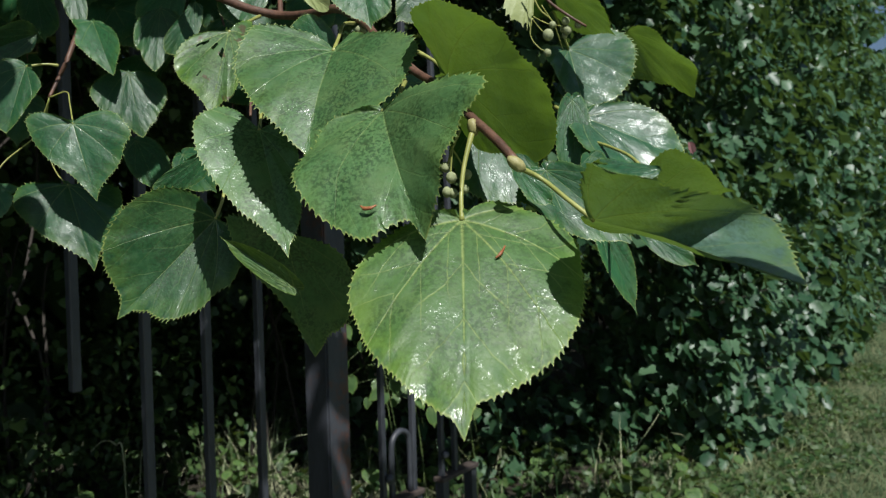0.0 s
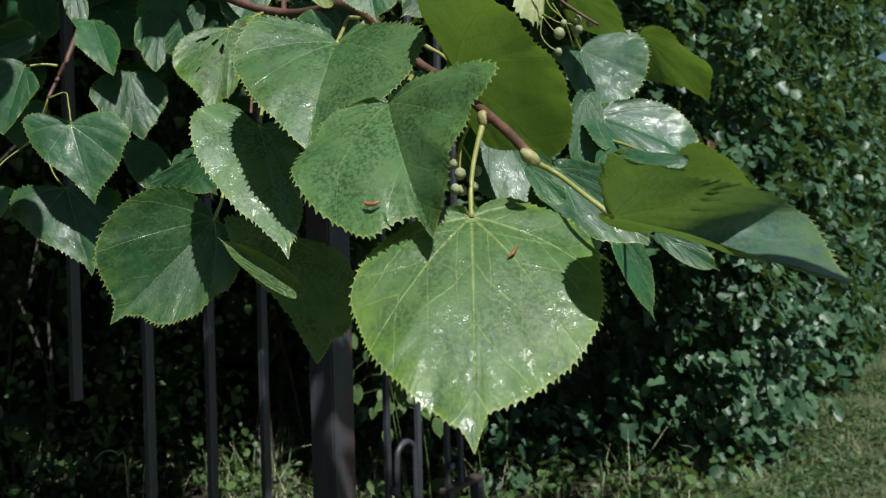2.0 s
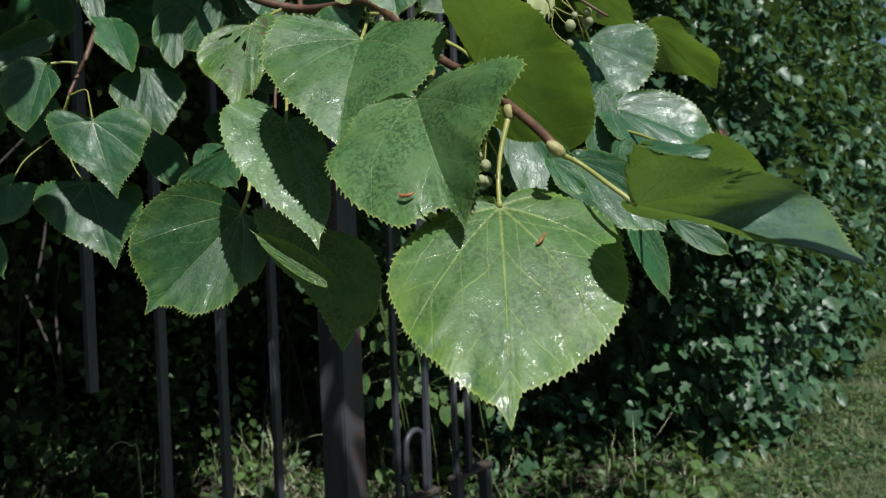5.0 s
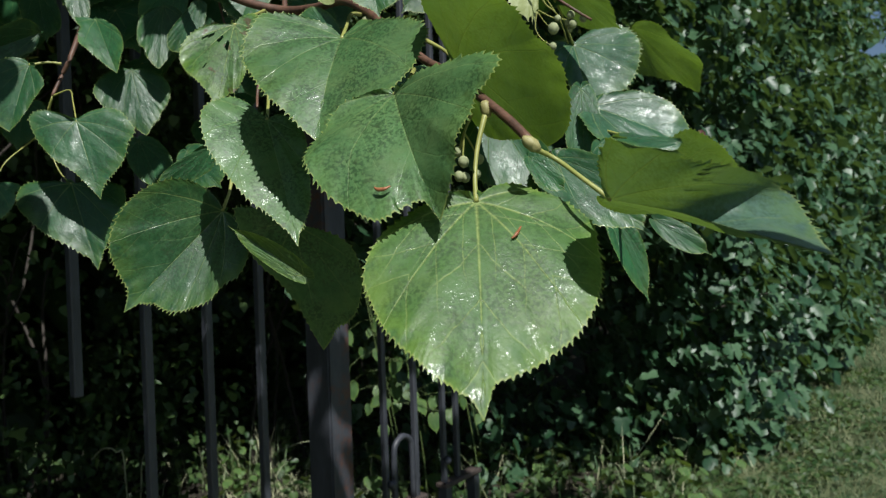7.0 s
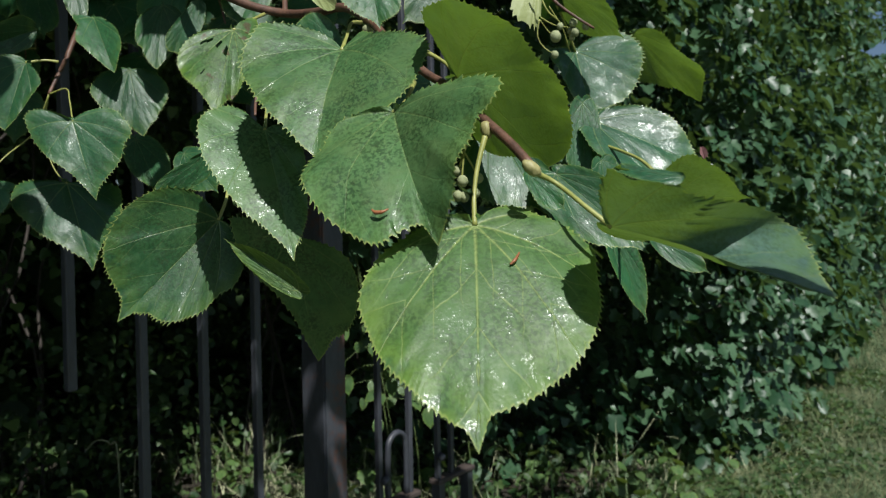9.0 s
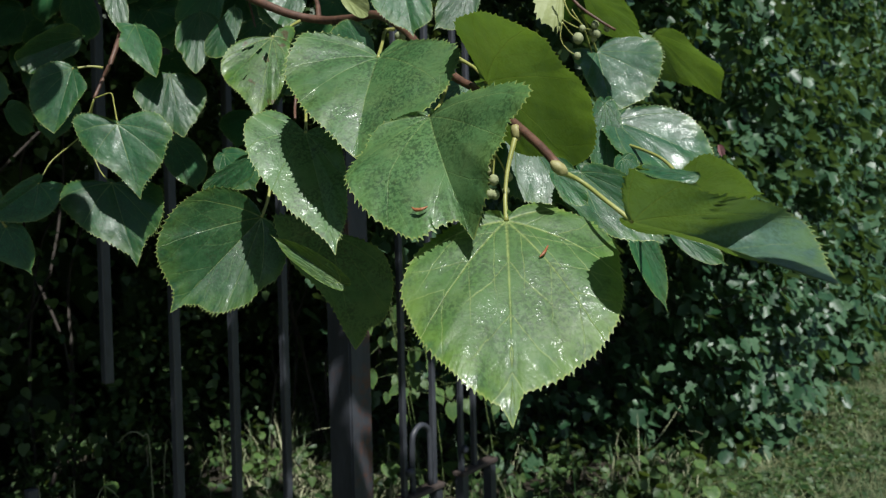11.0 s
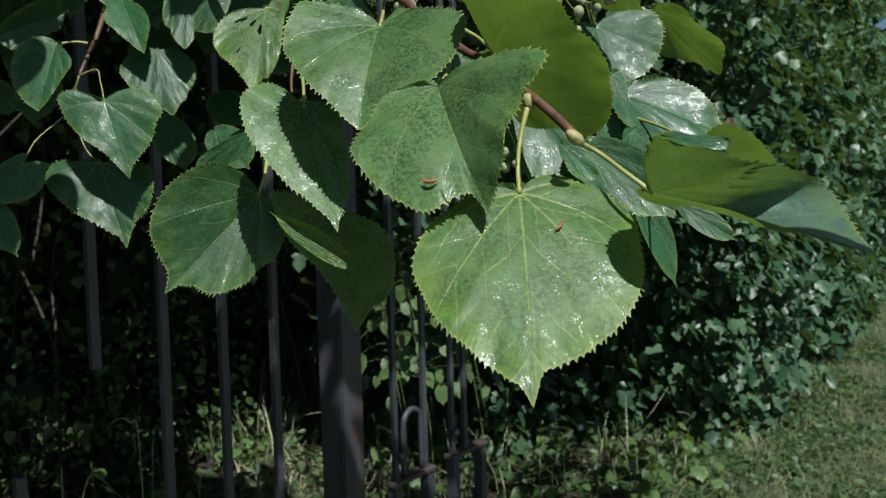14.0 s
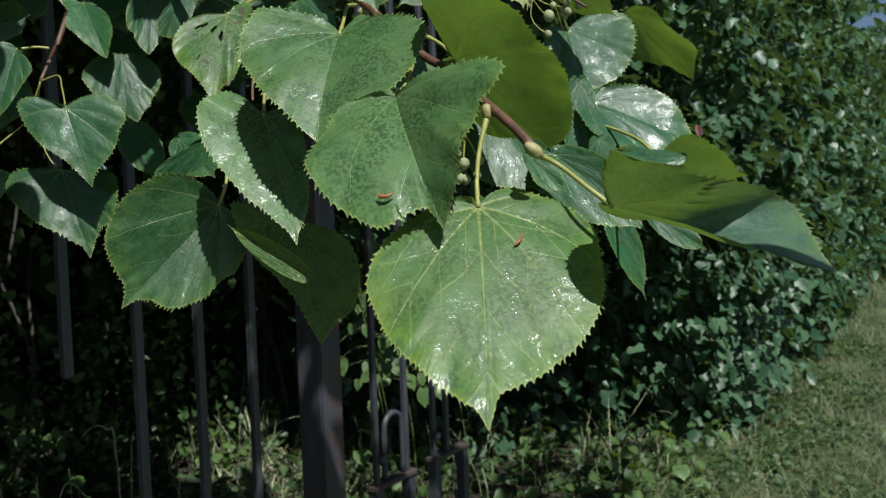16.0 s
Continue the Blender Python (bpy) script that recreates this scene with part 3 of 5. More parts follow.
def make_fence():
    fence = thing("iron_fence", "dark painted wrought-iron fence with square uprights, partly overgrown", "fence", tuple(F(0.54, 0, 0)))

    def bar(s, low, high, size=0.0148, name="upright", mat=IRON):
        bm = bmesh.new()
        lean = noise.noise(Vector((s * 9, 0, 0))) * 0.004
        box(bm, F(s, 0, (low + high) / 2), ALONG + UP * lean, OUT, UP + ALONG * lean, (size, size, high - low))
        bmesh.ops.bevel(bm, geom=ALL_EDGES(bm), offset=size * 0.12, segments=1, affect="EDGES")
        return part(name, bm, mat, fence)

    bar(-0.12, 0.02, 0.70)
    bar(0.0, 0.83, 1.82)
    for k in range(1, 4):
        bar(0.12 * k, 0.02, 1.82)
    for s in (0.712, 0.826, 0.942, 1.000):
        bar(s, 0.44, 1.82, 0.0135)
    bm = bmesh.new()
    box(bm, F(0.54, 0, 0.95), ALONG, OUT, UP, (0.066, 0.066, 1.90))
    bmesh.ops.bevel(bm, geom=ALL_EDGES(bm), offset=0.004, segments=2, affect="EDGES")
    part("post", bm, POST, fence, "thick square iron post with rust blooming through the paint")
    for s, w in ((0.24, 0.56), (0.83, 0.52)):
        for z in (1.74,):
            bm = bmesh.new()
            box(bm, F(s, 0.0, z), ALONG, OUT, UP, (w, 0.012, 0.035))
            part("top_rail", bm, IRON, fence)
    bm = bmesh.new()
    box(bm, F(0.17, 0.0, 0.10), ALONG, OUT, UP, (0.70, 0.012, 0.035))
    part("bottom_rail", bm, IRON, fence)
    for a, b in ((0.69, 0.850), (0.925, 1.090)):
        bm = bmesh.new()
        box(bm, F((a + b) / 2, 0, 0.438), ALONG, OUT, UP, (b - a, 0.034, 0.012))
        bmesh.ops.bevel(bm, geom=ALL_EDGES(bm), offset=0.002, segments=1, affect="EDGES")
        part("cap_plate", bm, RUST, fence, "flat rusty cap plate")
        for s in (a + 0.018, b - 0.018):
            bm = bmesh.new()
            box(bm, F(s, 0, 0.216), ALONG, OUT, UP, (0.024, 0.024, 0.432))
            part("stub_post", bm, IRON, fence)
        if a < 0.9:
            c, w, top = (a + b) / 2 + 0.008, 0.034, 0.595
            line = [F(c - w, 0, 0.44), F(c - w, 0, top - 0.045), F(c - w * 0.75, 0, top - 0.012), F(c, 0, top), F(c + w * 0.75, 0, top - 0.012), F(c + w, 0, top - 0.045), F(c + w, 0, 0.44)]
            tube("hoop", line, (0.0075, 0.0075), IRON, fence, "small inverted-U iron hoop", sides=6, steps=5)
    for s in (0.69, 0.91):
        knob("ball", tuple(F(s + 0.03, 0.012, 0.50)), (0.011, 0.011), IRON, fence)
    return fence


make_fence()


# ---- hedge and undergrowth ----
# openings in the crowns through which sun specks reach the weeds
GAPS = (((-0.21, 2.26, 0.66), 0.14), ((0.03, 2.33, 0.62), 0.13), ((-0.14, 2.43, 0.66), 0.10), ((-0.48, 2.80, 0.08), 0.30), ((-0.85, 3.10, 0.15), 0.25), ((-0.26, 2.67, 0.25), 0.20), ((-1.75, 3.30, 0.30), 0.14), ((0.20, 3.10, 0.10), 0.18), ((-0.75, 1.70, 0.60), 0.05), ((-0.11, 1.90, 0.52), 0.11), ((-0.15, 2.30, 0.95), 0.10), ((-1.0, 2.4, 0.9), 0.07), ((-0.06, 2.34, 0.96), 0.09), ((-0.07, 2.34, 0.76), 0.11), ((-0.03, 2.33, 0.60), 0.09), ((-0.19, 2.39, 1.27), 0.06), ((-0.27, 2.38, 0.58), 0.05))


speck_rng = random.Random(13)
GAPS += tuple(((speck_rng.uniform(-1.7, 0.5), speck_rng.uniform(1.45, 3.4), speck_rng.uniform(0.05, 1.6)), speck_rng.uniform(0.025, 0.06)) for _ in range(170))
GAP_AT = np.array([g[0] for g in GAPS])
GAP_WIDE = np.array([g[1] for g in GAPS]) ** 2


def in_gap(p):
    d = np.asarray(p)[None] - GAP_AT
    up = d @ np.array(SUN)
    return bool(np.any((up > 0.04) & (np.sum(d * d, axis=1) - up * up < GAP_WIDE)))


# a chink in the foliage, low over the lawn, through which a bit of sky shows
CHINK = Vector((0.491, 0.848, 0.199))


def in_chink(p):
    d = Vector(p) - Vector((0.0, 0.0, 1.05))
    d.normalize()
    turn = math.atan2(d.x, d.y) - math.atan2(CHINK.x, CHINK.y)
    lift = math.asin(d.z) - math.asin(CHINK.z)
    ragged = 1.0 + 0.5 * noise.noise(Vector((turn * 160, lift * 160, 2)))
    return (turn / 0.024) ** 2 + (lift / 0.0085) ** 2 < ragged


def hedge_front(s, z):
    """How far the hedge bulges out of the fence line."""
    b = 0.10 + 0.30 * math.sin(math.pi * min(max(z, 0.0) / 2.4, 1.0)) * min(1.0, max(0.0, (s - 1.0) / 1.4))
    low = 0.16 * min(1.0, max(0.0, (s - 2.2) / 0.4)) * max(0.0, 1.0 - z / 0.6)
    hollow = min(1.0, max(0.0, (2.60 - s) / 0.35)) * min(1.0, max(0.0, (1.0 - z) / 0.25))
    return b + low - 0.55 * hollow + 0.20 * noise.noise(Vector((s * 1.1, z * 1.3, 0))) + 0.12 * noise.noise(Vector((s * 3.1, z * 3.3, 4)))


def hedge_top(s):
    return 3.05 + 0.55 * min(1.0, max(0.0, (s - 4.0) / 3.0)) + 1.1 * min(1.0, max(0.0, (s - 7.0) / 3.0)) + 0.35 * noise.noise(Vector((s * 0.5, 0, 9))) + 0.25 * noise.noise(Vector((s * 1.9, 0, 5))) - 0.02 * max(0, s - 9)


def make_hedge():
    rng = np.random.default_rng(21)
    rnd = random.Random(21)
    hedge = thing("hedge", "tall overgrown green hedge with glossy sunlit leaves beside the lawn", "hedge", tuple(F(5.0, -0.4, 0.0)))
    for part_no, (s0, s1, count, size) in enumerate(((1.2, 4.2, 18000, (0.034, 0.076)), (4.2, 9.0, 14000, (0.050, 0.10)), (9.0, 24.0, 12000, (0.08, 0.15)))):
        pts, nrm, sz = [], [], []
        while len(pts) < count:
            s = rnd.uniform(s0, s1)
            z = hedge_top(s) * (rnd.random() ** 0.9)
            if z < 0.9 * (1.95 - s) / 0.7:
                continue
            if s < 2.35 and z < 0.95 and rnd.random() < 0.75:
                continue
            gap = 1.1 * noise.noise(Vector((s * 2.4, z * 2.8, 17))) + 0.7 * noise.noise(Vector((s * 7.5, z * 7.5, 23)))
            deep = rnd.random() ** 1.6 * 0.75
            if gap < 0.06 and deep < 0.24 + 0.6 * min(0.4, 0.06 - gap):
                continue
            p = F(s, hedge_front(s, z) - deep, z + 0.02)
            if in_chink(p):
                continue
            pts.append(p)
            k = rnd.uniform(0.2, 1.1)
            nrm.append(OUT * rnd.uniform(0.1, 1.0) + UP * k + np.array([rnd.gauss(0, 0.45), rnd.gauss(0, 0.45), rnd.gauss(0, 0.3)]))
            sz.append(rnd.uniform(*size))
        foliage("foliage", pts, nrm, sz, HEDGE, hedge, rng, LOBED if part_no == 0 else HEART, "glossy lobed green leaves")
    # larger lobed leaves on low sprays at its foot, full in the sun
    pts, nrm, sz = [], [], []
    for k in range(26):
        s, z = rnd.uniform(2.45, 3.9), rnd.uniform(0.12, 0.80)
        root = F(s, hedge_front(s, z) - 0.12, z - 0.05)
        end = F(s + rnd.gauss(0, 0.12), hedge_front(s, z) + rnd.uniform(0.03, 0.16), z + rnd.uniform(-0.02, 0.12))
        tube("spray", [root, (root + end) / 2 + UP * 0.02, end], (0.003, 0.0015), SHADY, hedge, sides=5, steps=3)
        for j in range(17):
            f = rnd.uniform(0.3, 1.05)
            pts.append(root + (end - root) * f + np.array([rnd.gauss(0, 0.045), rnd.gauss(0, 0.035), rnd.gauss(0, 0.04)]))
            nrm.append(OUT * rnd.uniform(0.0, 0.6) + np.array([rnd.gauss(0.05, 0.3), rnd.gauss(-0.45, 0.3), rnd.uniform(0.4, 1.0)]))
            sz.append(rnd.uniform(0.036, 0.068))
    foliage("low_foliage", pts, nrm, sz, HEDGE, hedge, rng, LOBED, "larger lobed leaves low on the hedge")
    for k in range(46):
        s = rnd.uniform(2.7, 12.0)
        o = rnd.uniform(-0.75, -0.3)
        line = [F(s, o, -0.02)]
        for j in range(1, 6):
            z = j * rnd.uniform(0.42, 0.6)
            line.append(F(s + rnd.gauss(0, 0.10) * j, o + rnd.gauss(0.02, 0.07) * j, z))
        tube("stem", line, (0.011, 0.008, 0.005, 0.003), SHADY, hedge, sides=6, steps=4)
    return hedge


make_hedge()


def make_thicket():
    """The shaded shrubs behind the fence."""
    rng = np.random.default_rng(31)
    rnd = random.Random(31)
    bush = thing("thicket", "dark shaded thicket of shrubs behind the iron fence", "shrub", tuple(F(0.0, -1.4, 0.0)))
    pts, nrm, sz = [], [], []
    while len(pts) < 62000:
        s, o, z = rnd.uniform(-3.5, 5.0), -0.35 - 2.3 * rnd.random() ** 0.9, 0.02 + 3.0 * rnd.random()
        if z < 0.60 and o > -0.35 - 1.1 * (0.60 - z) / 0.6 - 0.3:
            continue
        if noise.noise(Vector((s * 2.2, o * 2.2, z * 2.2))) < -0.05:
            continue
        if in_gap(F(s, o, z)) and z > 0.4:
            continue
        pts.append(F(s, o, z))
        nrm.append(OUT * rnd.uniform(-0.1, 0.7) + UP * rnd.uniform(0.2, 1.1) + np.array([rnd.gauss(0, 0.5), rnd.gauss(0, 0.5), rnd.gauss(0, 0.3)]))
        sz.append(rnd.uniform(0.013, 0.031))
    foliage("foliage", pts, nrm, sz, UNDER, bush, rng, HEART, "small shaded green leaves")
    pts, nrm, sz = [], [], []
    for k in range(36000):
        q = F(rnd.uniform(-4.0, 12.0), rnd.uniform(-6.5, -2.5), 4.2 * rnd.random() ** 1.2)
        if in_chink(q):
            continue
        pts.append(q)
        nrm.append(OUT * rnd.uniform(-0.1, 0.7) + UP * rnd.uniform(0.2, 1.1) + np.array([rnd.gauss(0, 0.5), rnd.gauss(0, 0.5), rnd.gauss(0, 0.3)]))
        sz.append(rnd.uniform(0.13, 0.23))
    foliage("back_foliage", pts, nrm, sz, UNDER, bush, rng, HEART, "shaded leaves deep in the thicket")
    for k in range(34):
        s, o = rnd.uniform(-3.5, 4.0), rnd.uniform(-2.6, -1.3)
        line = [F(s, o, -0.02)]
        for j in range(1, 6):
            line.append(F(s + rnd.gauss(0, 0.07) * j, o + rnd.gauss(0, 0.06) * j, j * rnd.uniform(0.4, 0.55)))
        tube("stem", line, (0.008, 0.006, 0.004, 0.002), SHADY, bush, sides=6, steps=4)


make_thicket()


def make_ground_cover():
    rng = np.random.default_rng(35)
    rnd = random.Random(35)
    pts, nrm, sz = [], [], []
    for k in range(9000):
        p = F(rnd.uniform(-0.5, 4.0), 0.18 - 2.8 * rnd.random(), 0)
        p[2] = ground_height(p[0], p[1]) + 0.06 + 0.09 * rnd.random() ** 2
        pts.append(p)
        nrm.append(np.array([rnd.gauss(0, 0.5), rnd.gauss(-0.2, 0.5), 1.0]))
        sz.append(rnd.uniform(0.016, 0.045))
    cover = foliage("ground_cover", pts, nrm, sz, UNDER, None, rng, HEART, "low creeping leaves and litter on the shaded soil")
    tagged(cover, category="ground cover")


make_ground_cover()


def make_far_trees():
    rng = np.random.default_rng(41)
    rnd = random.Random(41)
    for x, y, h, w in ((13, 26, 6.0, 3.2), (20, 30, 7.0, 4.0), (27, 33, 6.5, 4.2), (36, 40, 9.0, 5.0), (9, 34, 8.0, 4.0)):
        tree = thing("tree", "distant full green broad-leaved tree beyond the lawn", "tree", (x, y, 0.0), "distant trees")
        line = [(x, y, -0.1), (x + 0.1, y, h * 0.3), (x + rnd.gauss(0, 0.3), y, h * 0.8)]
        tube("trunk", line, (0.22, 0.16, 0.05), BARK, tree, sides=8, steps=5)
        pts, nrm, sz = [], [], []
        lobes = [(rnd.gauss(0, w * 0.38), rnd.gauss(0, w * 0.38), rnd.uniform(0.18, 0.85) * h, rnd.uniform(0.3, 0.5) * w) for _ in range(15)]
        for k in range(2600):
            a, b, c, r = rnd.choice(lobes)
            u = np.array([rnd.gauss(0, 1), rnd.gauss(0, 1), rnd.gauss(0, 1)])
            u /= np.linalg.norm(u)
            q = np.array([x + a, y + b, c]) + u * r * rnd.uniform(0.75, 1.05)
            if in_chink(q):
                continue
            pts.append(q)
            nrm.append(u + np.array([rnd.gauss(0, 0.4), rnd.gauss(0, 0.4), 0.4]))
            sz.append(rnd.uniform(0.22, 0.42))
        foliage("crown", pts, nrm, sz, HEDGE, tree, rng, HEART, "dense green crown")


make_far_trees()


# ---- the linden ----
linden = thing("linden_tree", "linden tree with glossy heart-shaped leaves on a low hanging branch", "tree", (-2.6, 2.3, 0.0))


def make_linden_body():
    """Trunk, limbs and the crown overhead, with a few openings that let sun specks down to the weeds."""
    rnd = random.Random(51)
    rng = np.random.default_rng(51)
    trunk = [(-2.6, 2.3, -0.1), (-2.58, 2.28, 0.8), (-2.5, 2.25, 1.8), (-2.35, 2.2, 3.0), (-2.2, 2.1, 4.6)]
    tube("trunk", trunk, (0.19, 0.16, 0.14, 0.11, 0.05), BARK, linden, "rough grey-brown trunk", sides=14, steps=6)
    limbs = [
        ((-2.5, 2.25, 1.9), (-1.7, 1.9, 2.35), (-0.9, 1.5, 2.45), (-0.2, 1.1, 2.4), (0.3, 0.7, 2.35)),
        ((-2.4, 2.2, 2.5), (-1.6, 2.2, 2.9), (-0.7, 2.2, 2.95), (0.3, 2.0, 2.8)),
        ((-2.4, 2.2, 2.3), (-2.0, 1.5, 2.6), (-1.6, 0.9, 2.7), (-1.3, 0.5, 2.6)),
        ((-2.35, 2.2, 2.9), (-1.8, 2.9, 3.2), (-1.0, 3.4, 3.3), (-0.2, 3.6, 3.1)),
        ((-2.3, 2.15, 3.4), (-1.5, 1.6, 3.7), (-0.7, 1.2, 3.7)),
        # unseen limb, added to carry the spray that shades the hedge foot
        ((-1.6, 2.2, 2.9), (-0.6, 1.7, 2.75), (0.3, 1.4, 2.6), (1.05, 1.15, 2.4)),
    ]
    for q in limbs:
        tube("limb", q, (0.055, 0.035, 0.016, 0.006), BARK, linden, sides=9, steps=6)
    pts, nrm, sz = [], [], []
    while len(pts) < 19000:
        if rnd.random() < 0.5:
            line = [np.array(a) for a in rnd.choice(limbs)]
            k = rnd.uniform(0.6, len(line) - 1.001)
            i = int(k)
            c = line[i] * (1 - (k - i)) + line[i + 1] * (k - i)
            p = c + np.array([rnd.gauss(0, 0.36), rnd.gauss(0, 0.36), rnd.gauss(0.0, 0.26)])
        else:
            p = np.array([rnd.uniform(-3.4, 0.55), rnd.uniform(-0.2, 4.2), rnd.uniform(1.75, 3.4)])
            if noise.noise(Vector(p * 1.7)) < -0.2:
                continue
        if in_gap(p):
            continue
        if p[2] < 1.75 + 0.25 * max(0.0, p[1] - 0.9) or p[1] < 0.90 - 0.66 * (p[2] - 1.1) or p[0] > 0.55:
            continue
        pts.append(p)
        nrm.append(np.array([rnd.gauss(0, 0.45), rnd.gauss(-0.3, 0.45), 1.0]))
        sz.append(rnd.uniform(0.06, 0.10))
    # unseen spray added sunward of the hedge foot to put it in shade
    for k in range(150):
        q = F(rnd.uniform(1.3, 2.35), rnd.uniform(-0.6, 0.14), rnd.uniform(0.0, 0.42)) + np.array(SUN) * rnd.uniform(2.5, 3.2)
        if not in_gap(q):
            pts.append(q)
            nrm.append(np.array([rnd.gauss(0, 0.45), rnd.gauss(-0.3, 0.45), 1.0]))
            sz.append(rnd.uniform(0.06, 0.10))
    foliage("crown", pts, nrm, sz, CROWN, linden, rng, HEART, "dense crown of heart-shaped leaves")


make_linden_body()


# ---- the near branch: twigs, leaves, fruit ----
tube("twig", [(-0.2371, 0.6461, 1.2902), (-0.1976, 0.6070, 1.2572), (-0.1682, 0.5877, 1.2377), (-0.1402, 0.5785, 1.2237), (-0.1131, 0.5713, 1.2161), (-0.0881, 0.5400, 1.2078), (-0.0644, 0.4957, 1.1975), (-0.0450, 0.4661, 1.1801), (-0.0327, 0.4362, 1.1609), (-0.0130, 0.4065, 1.1371), (-0.0023, 0.3867, 1.1263), (0.0071, 0.3430, 1.1087), (0.0135, 0.3207, 1.0981), (0.0219, 0.3061, 1.0872), (0.0279, 0.2955, 1.0780)], (0.0040, 0.0035, 0.0031, 0.0027, 0.0022, 0.0020, 0.0019), TWIG, linden, "smooth reddish-brown twig", sides=8)
knob("node", (0.0282, 0.2935, 1.0765), (0.0025, 0.0043), NODE, linden, "swollen pale node at the twig end", (0.7, 0, -0.6))
knob("bud", (0.0132, 0.3170, 1.0942), (0.0024, 0.0038), NODE, linden, "pale yellow-green bud", (0.2, 0, -1))
knob("bud", (-0.0470, 0.4690, 1.1760), (0.0036, 0.0036), FRUIT, linden, "round greenish bud", (0, 0, 1))
tube("side_twig", [(-0.3164, 0.6828, 1.2452), (-0.3131, 0.6626, 1.2248), (-0.3149, 0.6523, 1.2066), (-0.3218, 0.6519, 1.1930), (-0.3252, 0.6415, 1.1741)], (0.0026, 0.002, 0.0014), TWIG, linden, "thin reddish-brown side twig", sides=8)
tube("side_twig", [(-0.1428, 0.6089, 1.2590), (-0.1218, 0.5893, 1.2383), (-0.1161, 0.5712, 1.2154)], (0.0016, 0.0018, 0.0022), TWIG, linden, "thin reddish-brown side twig", sides=8)
tube("side_twig", [(-0.1088, 0.4786, 1.1604), (-0.1117, 0.4633, 1.1432), (-0.1125, 0.4581, 1.1319), (-0.1106, 0.4480, 1.1227)], (0.0014, 0.001, 0.0008), TWIG, linden, "thin reddish side twig", sides=8)
tube("side_twig", [(0.0761, 0.6163, 1.2512), (0.0874, 0.6064, 1.2318), (0.1028, 0.5967, 1.2162), (0.1149, 0.5971, 1.2087)], (0.0014, 0.0012, 0.001), TWIG, linden, "thin reddish side twig", sides=8)
leaf((0.0071, 0.3020, 1.0557), (0.0047, 0.2459, 0.9840), (-0.0347, 0.2743, 1.0321), (0.0493, 0.2771, 1.0271), stalk=((0.0129, 0.3169, 1.0927), (0.0090, 0.3125, 1.0786), (0.0073, 0.3086, 1.0666)), label='large glossy unseen green leaf added to shade the leaves below with bright veins and a pointed tip', droop=0.02, bulge=0.16, wave=0.035, cup=0.06, mat=LEAF_YOUNG, teeth=52, bite=1.05, reach=((1.0, 0.923, 0.891, 0.854, 0.789, 0.738, 0.672, 0.631, 0.51, 0.302, 0.166, 0.05, 0.05, 0.05), (1.0, 0.868, 0.836, 0.802, 0.755, 0.723, 0.684, 0.645, 0.607, 0.588, 0.374, 0.248, 0.05, 0.05)))
leaf((-0.0245, 0.3277, 1.1036), (-0.0073, 0.2795, 1.0486), (-0.0602, 0.3030, 1.0691), (0.0114, 0.2768, 1.1000), stalk=((-0.0179, 0.4013, 1.1305), (-0.0205, 0.3559, 1.1135)), label='unseen green leaf added to shade the leaves below with dark specks, folded along the midrib', mat=LEAF_OLD, wave=0.05, bulge=0.22, cup=0.04, far=((-0.0401, 0.2904, 1.0523), 0.45, 0.57), teeth=44, bite=1.1, reach=((1.0, 0.836, 0.787, 0.771, 0.783, 0.725, 0.665, 0.596, 0.562, 0.434, 0.35, 0.076, 0.05, 0.05), (1.0, 0.945, 0.892, 0.821, 0.687, 0.641, 0.593, 0.641, 0.66, 0.403, 0.05, 0.05, 0.05, 0.05)))
leaf((-0.0533, 0.3903, 1.1449), (-0.0621, 0.3502, 1.0892), (-0.0991, 0.3735, 1.1324), (-0.0121, 0.3636, 1.1430), stalk=((-0.0512, 0.4709, 1.1810), (-0.0537, 0.4407, 1.1722), (-0.0530, 0.4104, 1.1569)), label='broad unseen green leaf added to shade the leaves below speckled with dark spots', mat=LEAF_OLD, droop=0.02, bulge=0.2, cup=0.03, teeth=44, bite=1.1, reach=((1.0, 0.959, 0.907, 0.823, 0.76, 0.695, 0.648, 0.646, 0.625, 0.591, 0.584, 0.267, 0.05, 0.05), (1.0, 0.99, 0.974, 0.935, 0.917, 0.86, 0.745, 0.633, 0.357, 0.198, 0.187, 0.175, 0.161, 0.092)))
leaf((0.0040, 0.3922, 1.1307), (0.0432, 0.3417, 1.0820), (0.0257, 0.3048, 1.1296), (0.0127, 0.4171, 1.1048), stalk=((-0.0112, 0.4218, 1.1507), (-0.0019, 0.4120, 1.1427)), label='heart-shaped leaf seen from below, glowing olive in the sun', wave=0.03, mat=LEAF_UNDER, lobe=((-0.0163, 0.3708, 1.1522), 0.25, -0.37), teeth=54, bite=0.85, reach=((1.0, 1.017, 1.033, 1.009, 0.925, 0.868, 0.695, 0.655, 0.638, 0.596, 0.518, 0.457, 0.05, 0.05), (1.0, 0.909, 0.857, 0.82, 0.776, 0.738, 0.695, 0.629, 0.552, 0.461, 0.328, 0.193, 0.106, 0.058)))
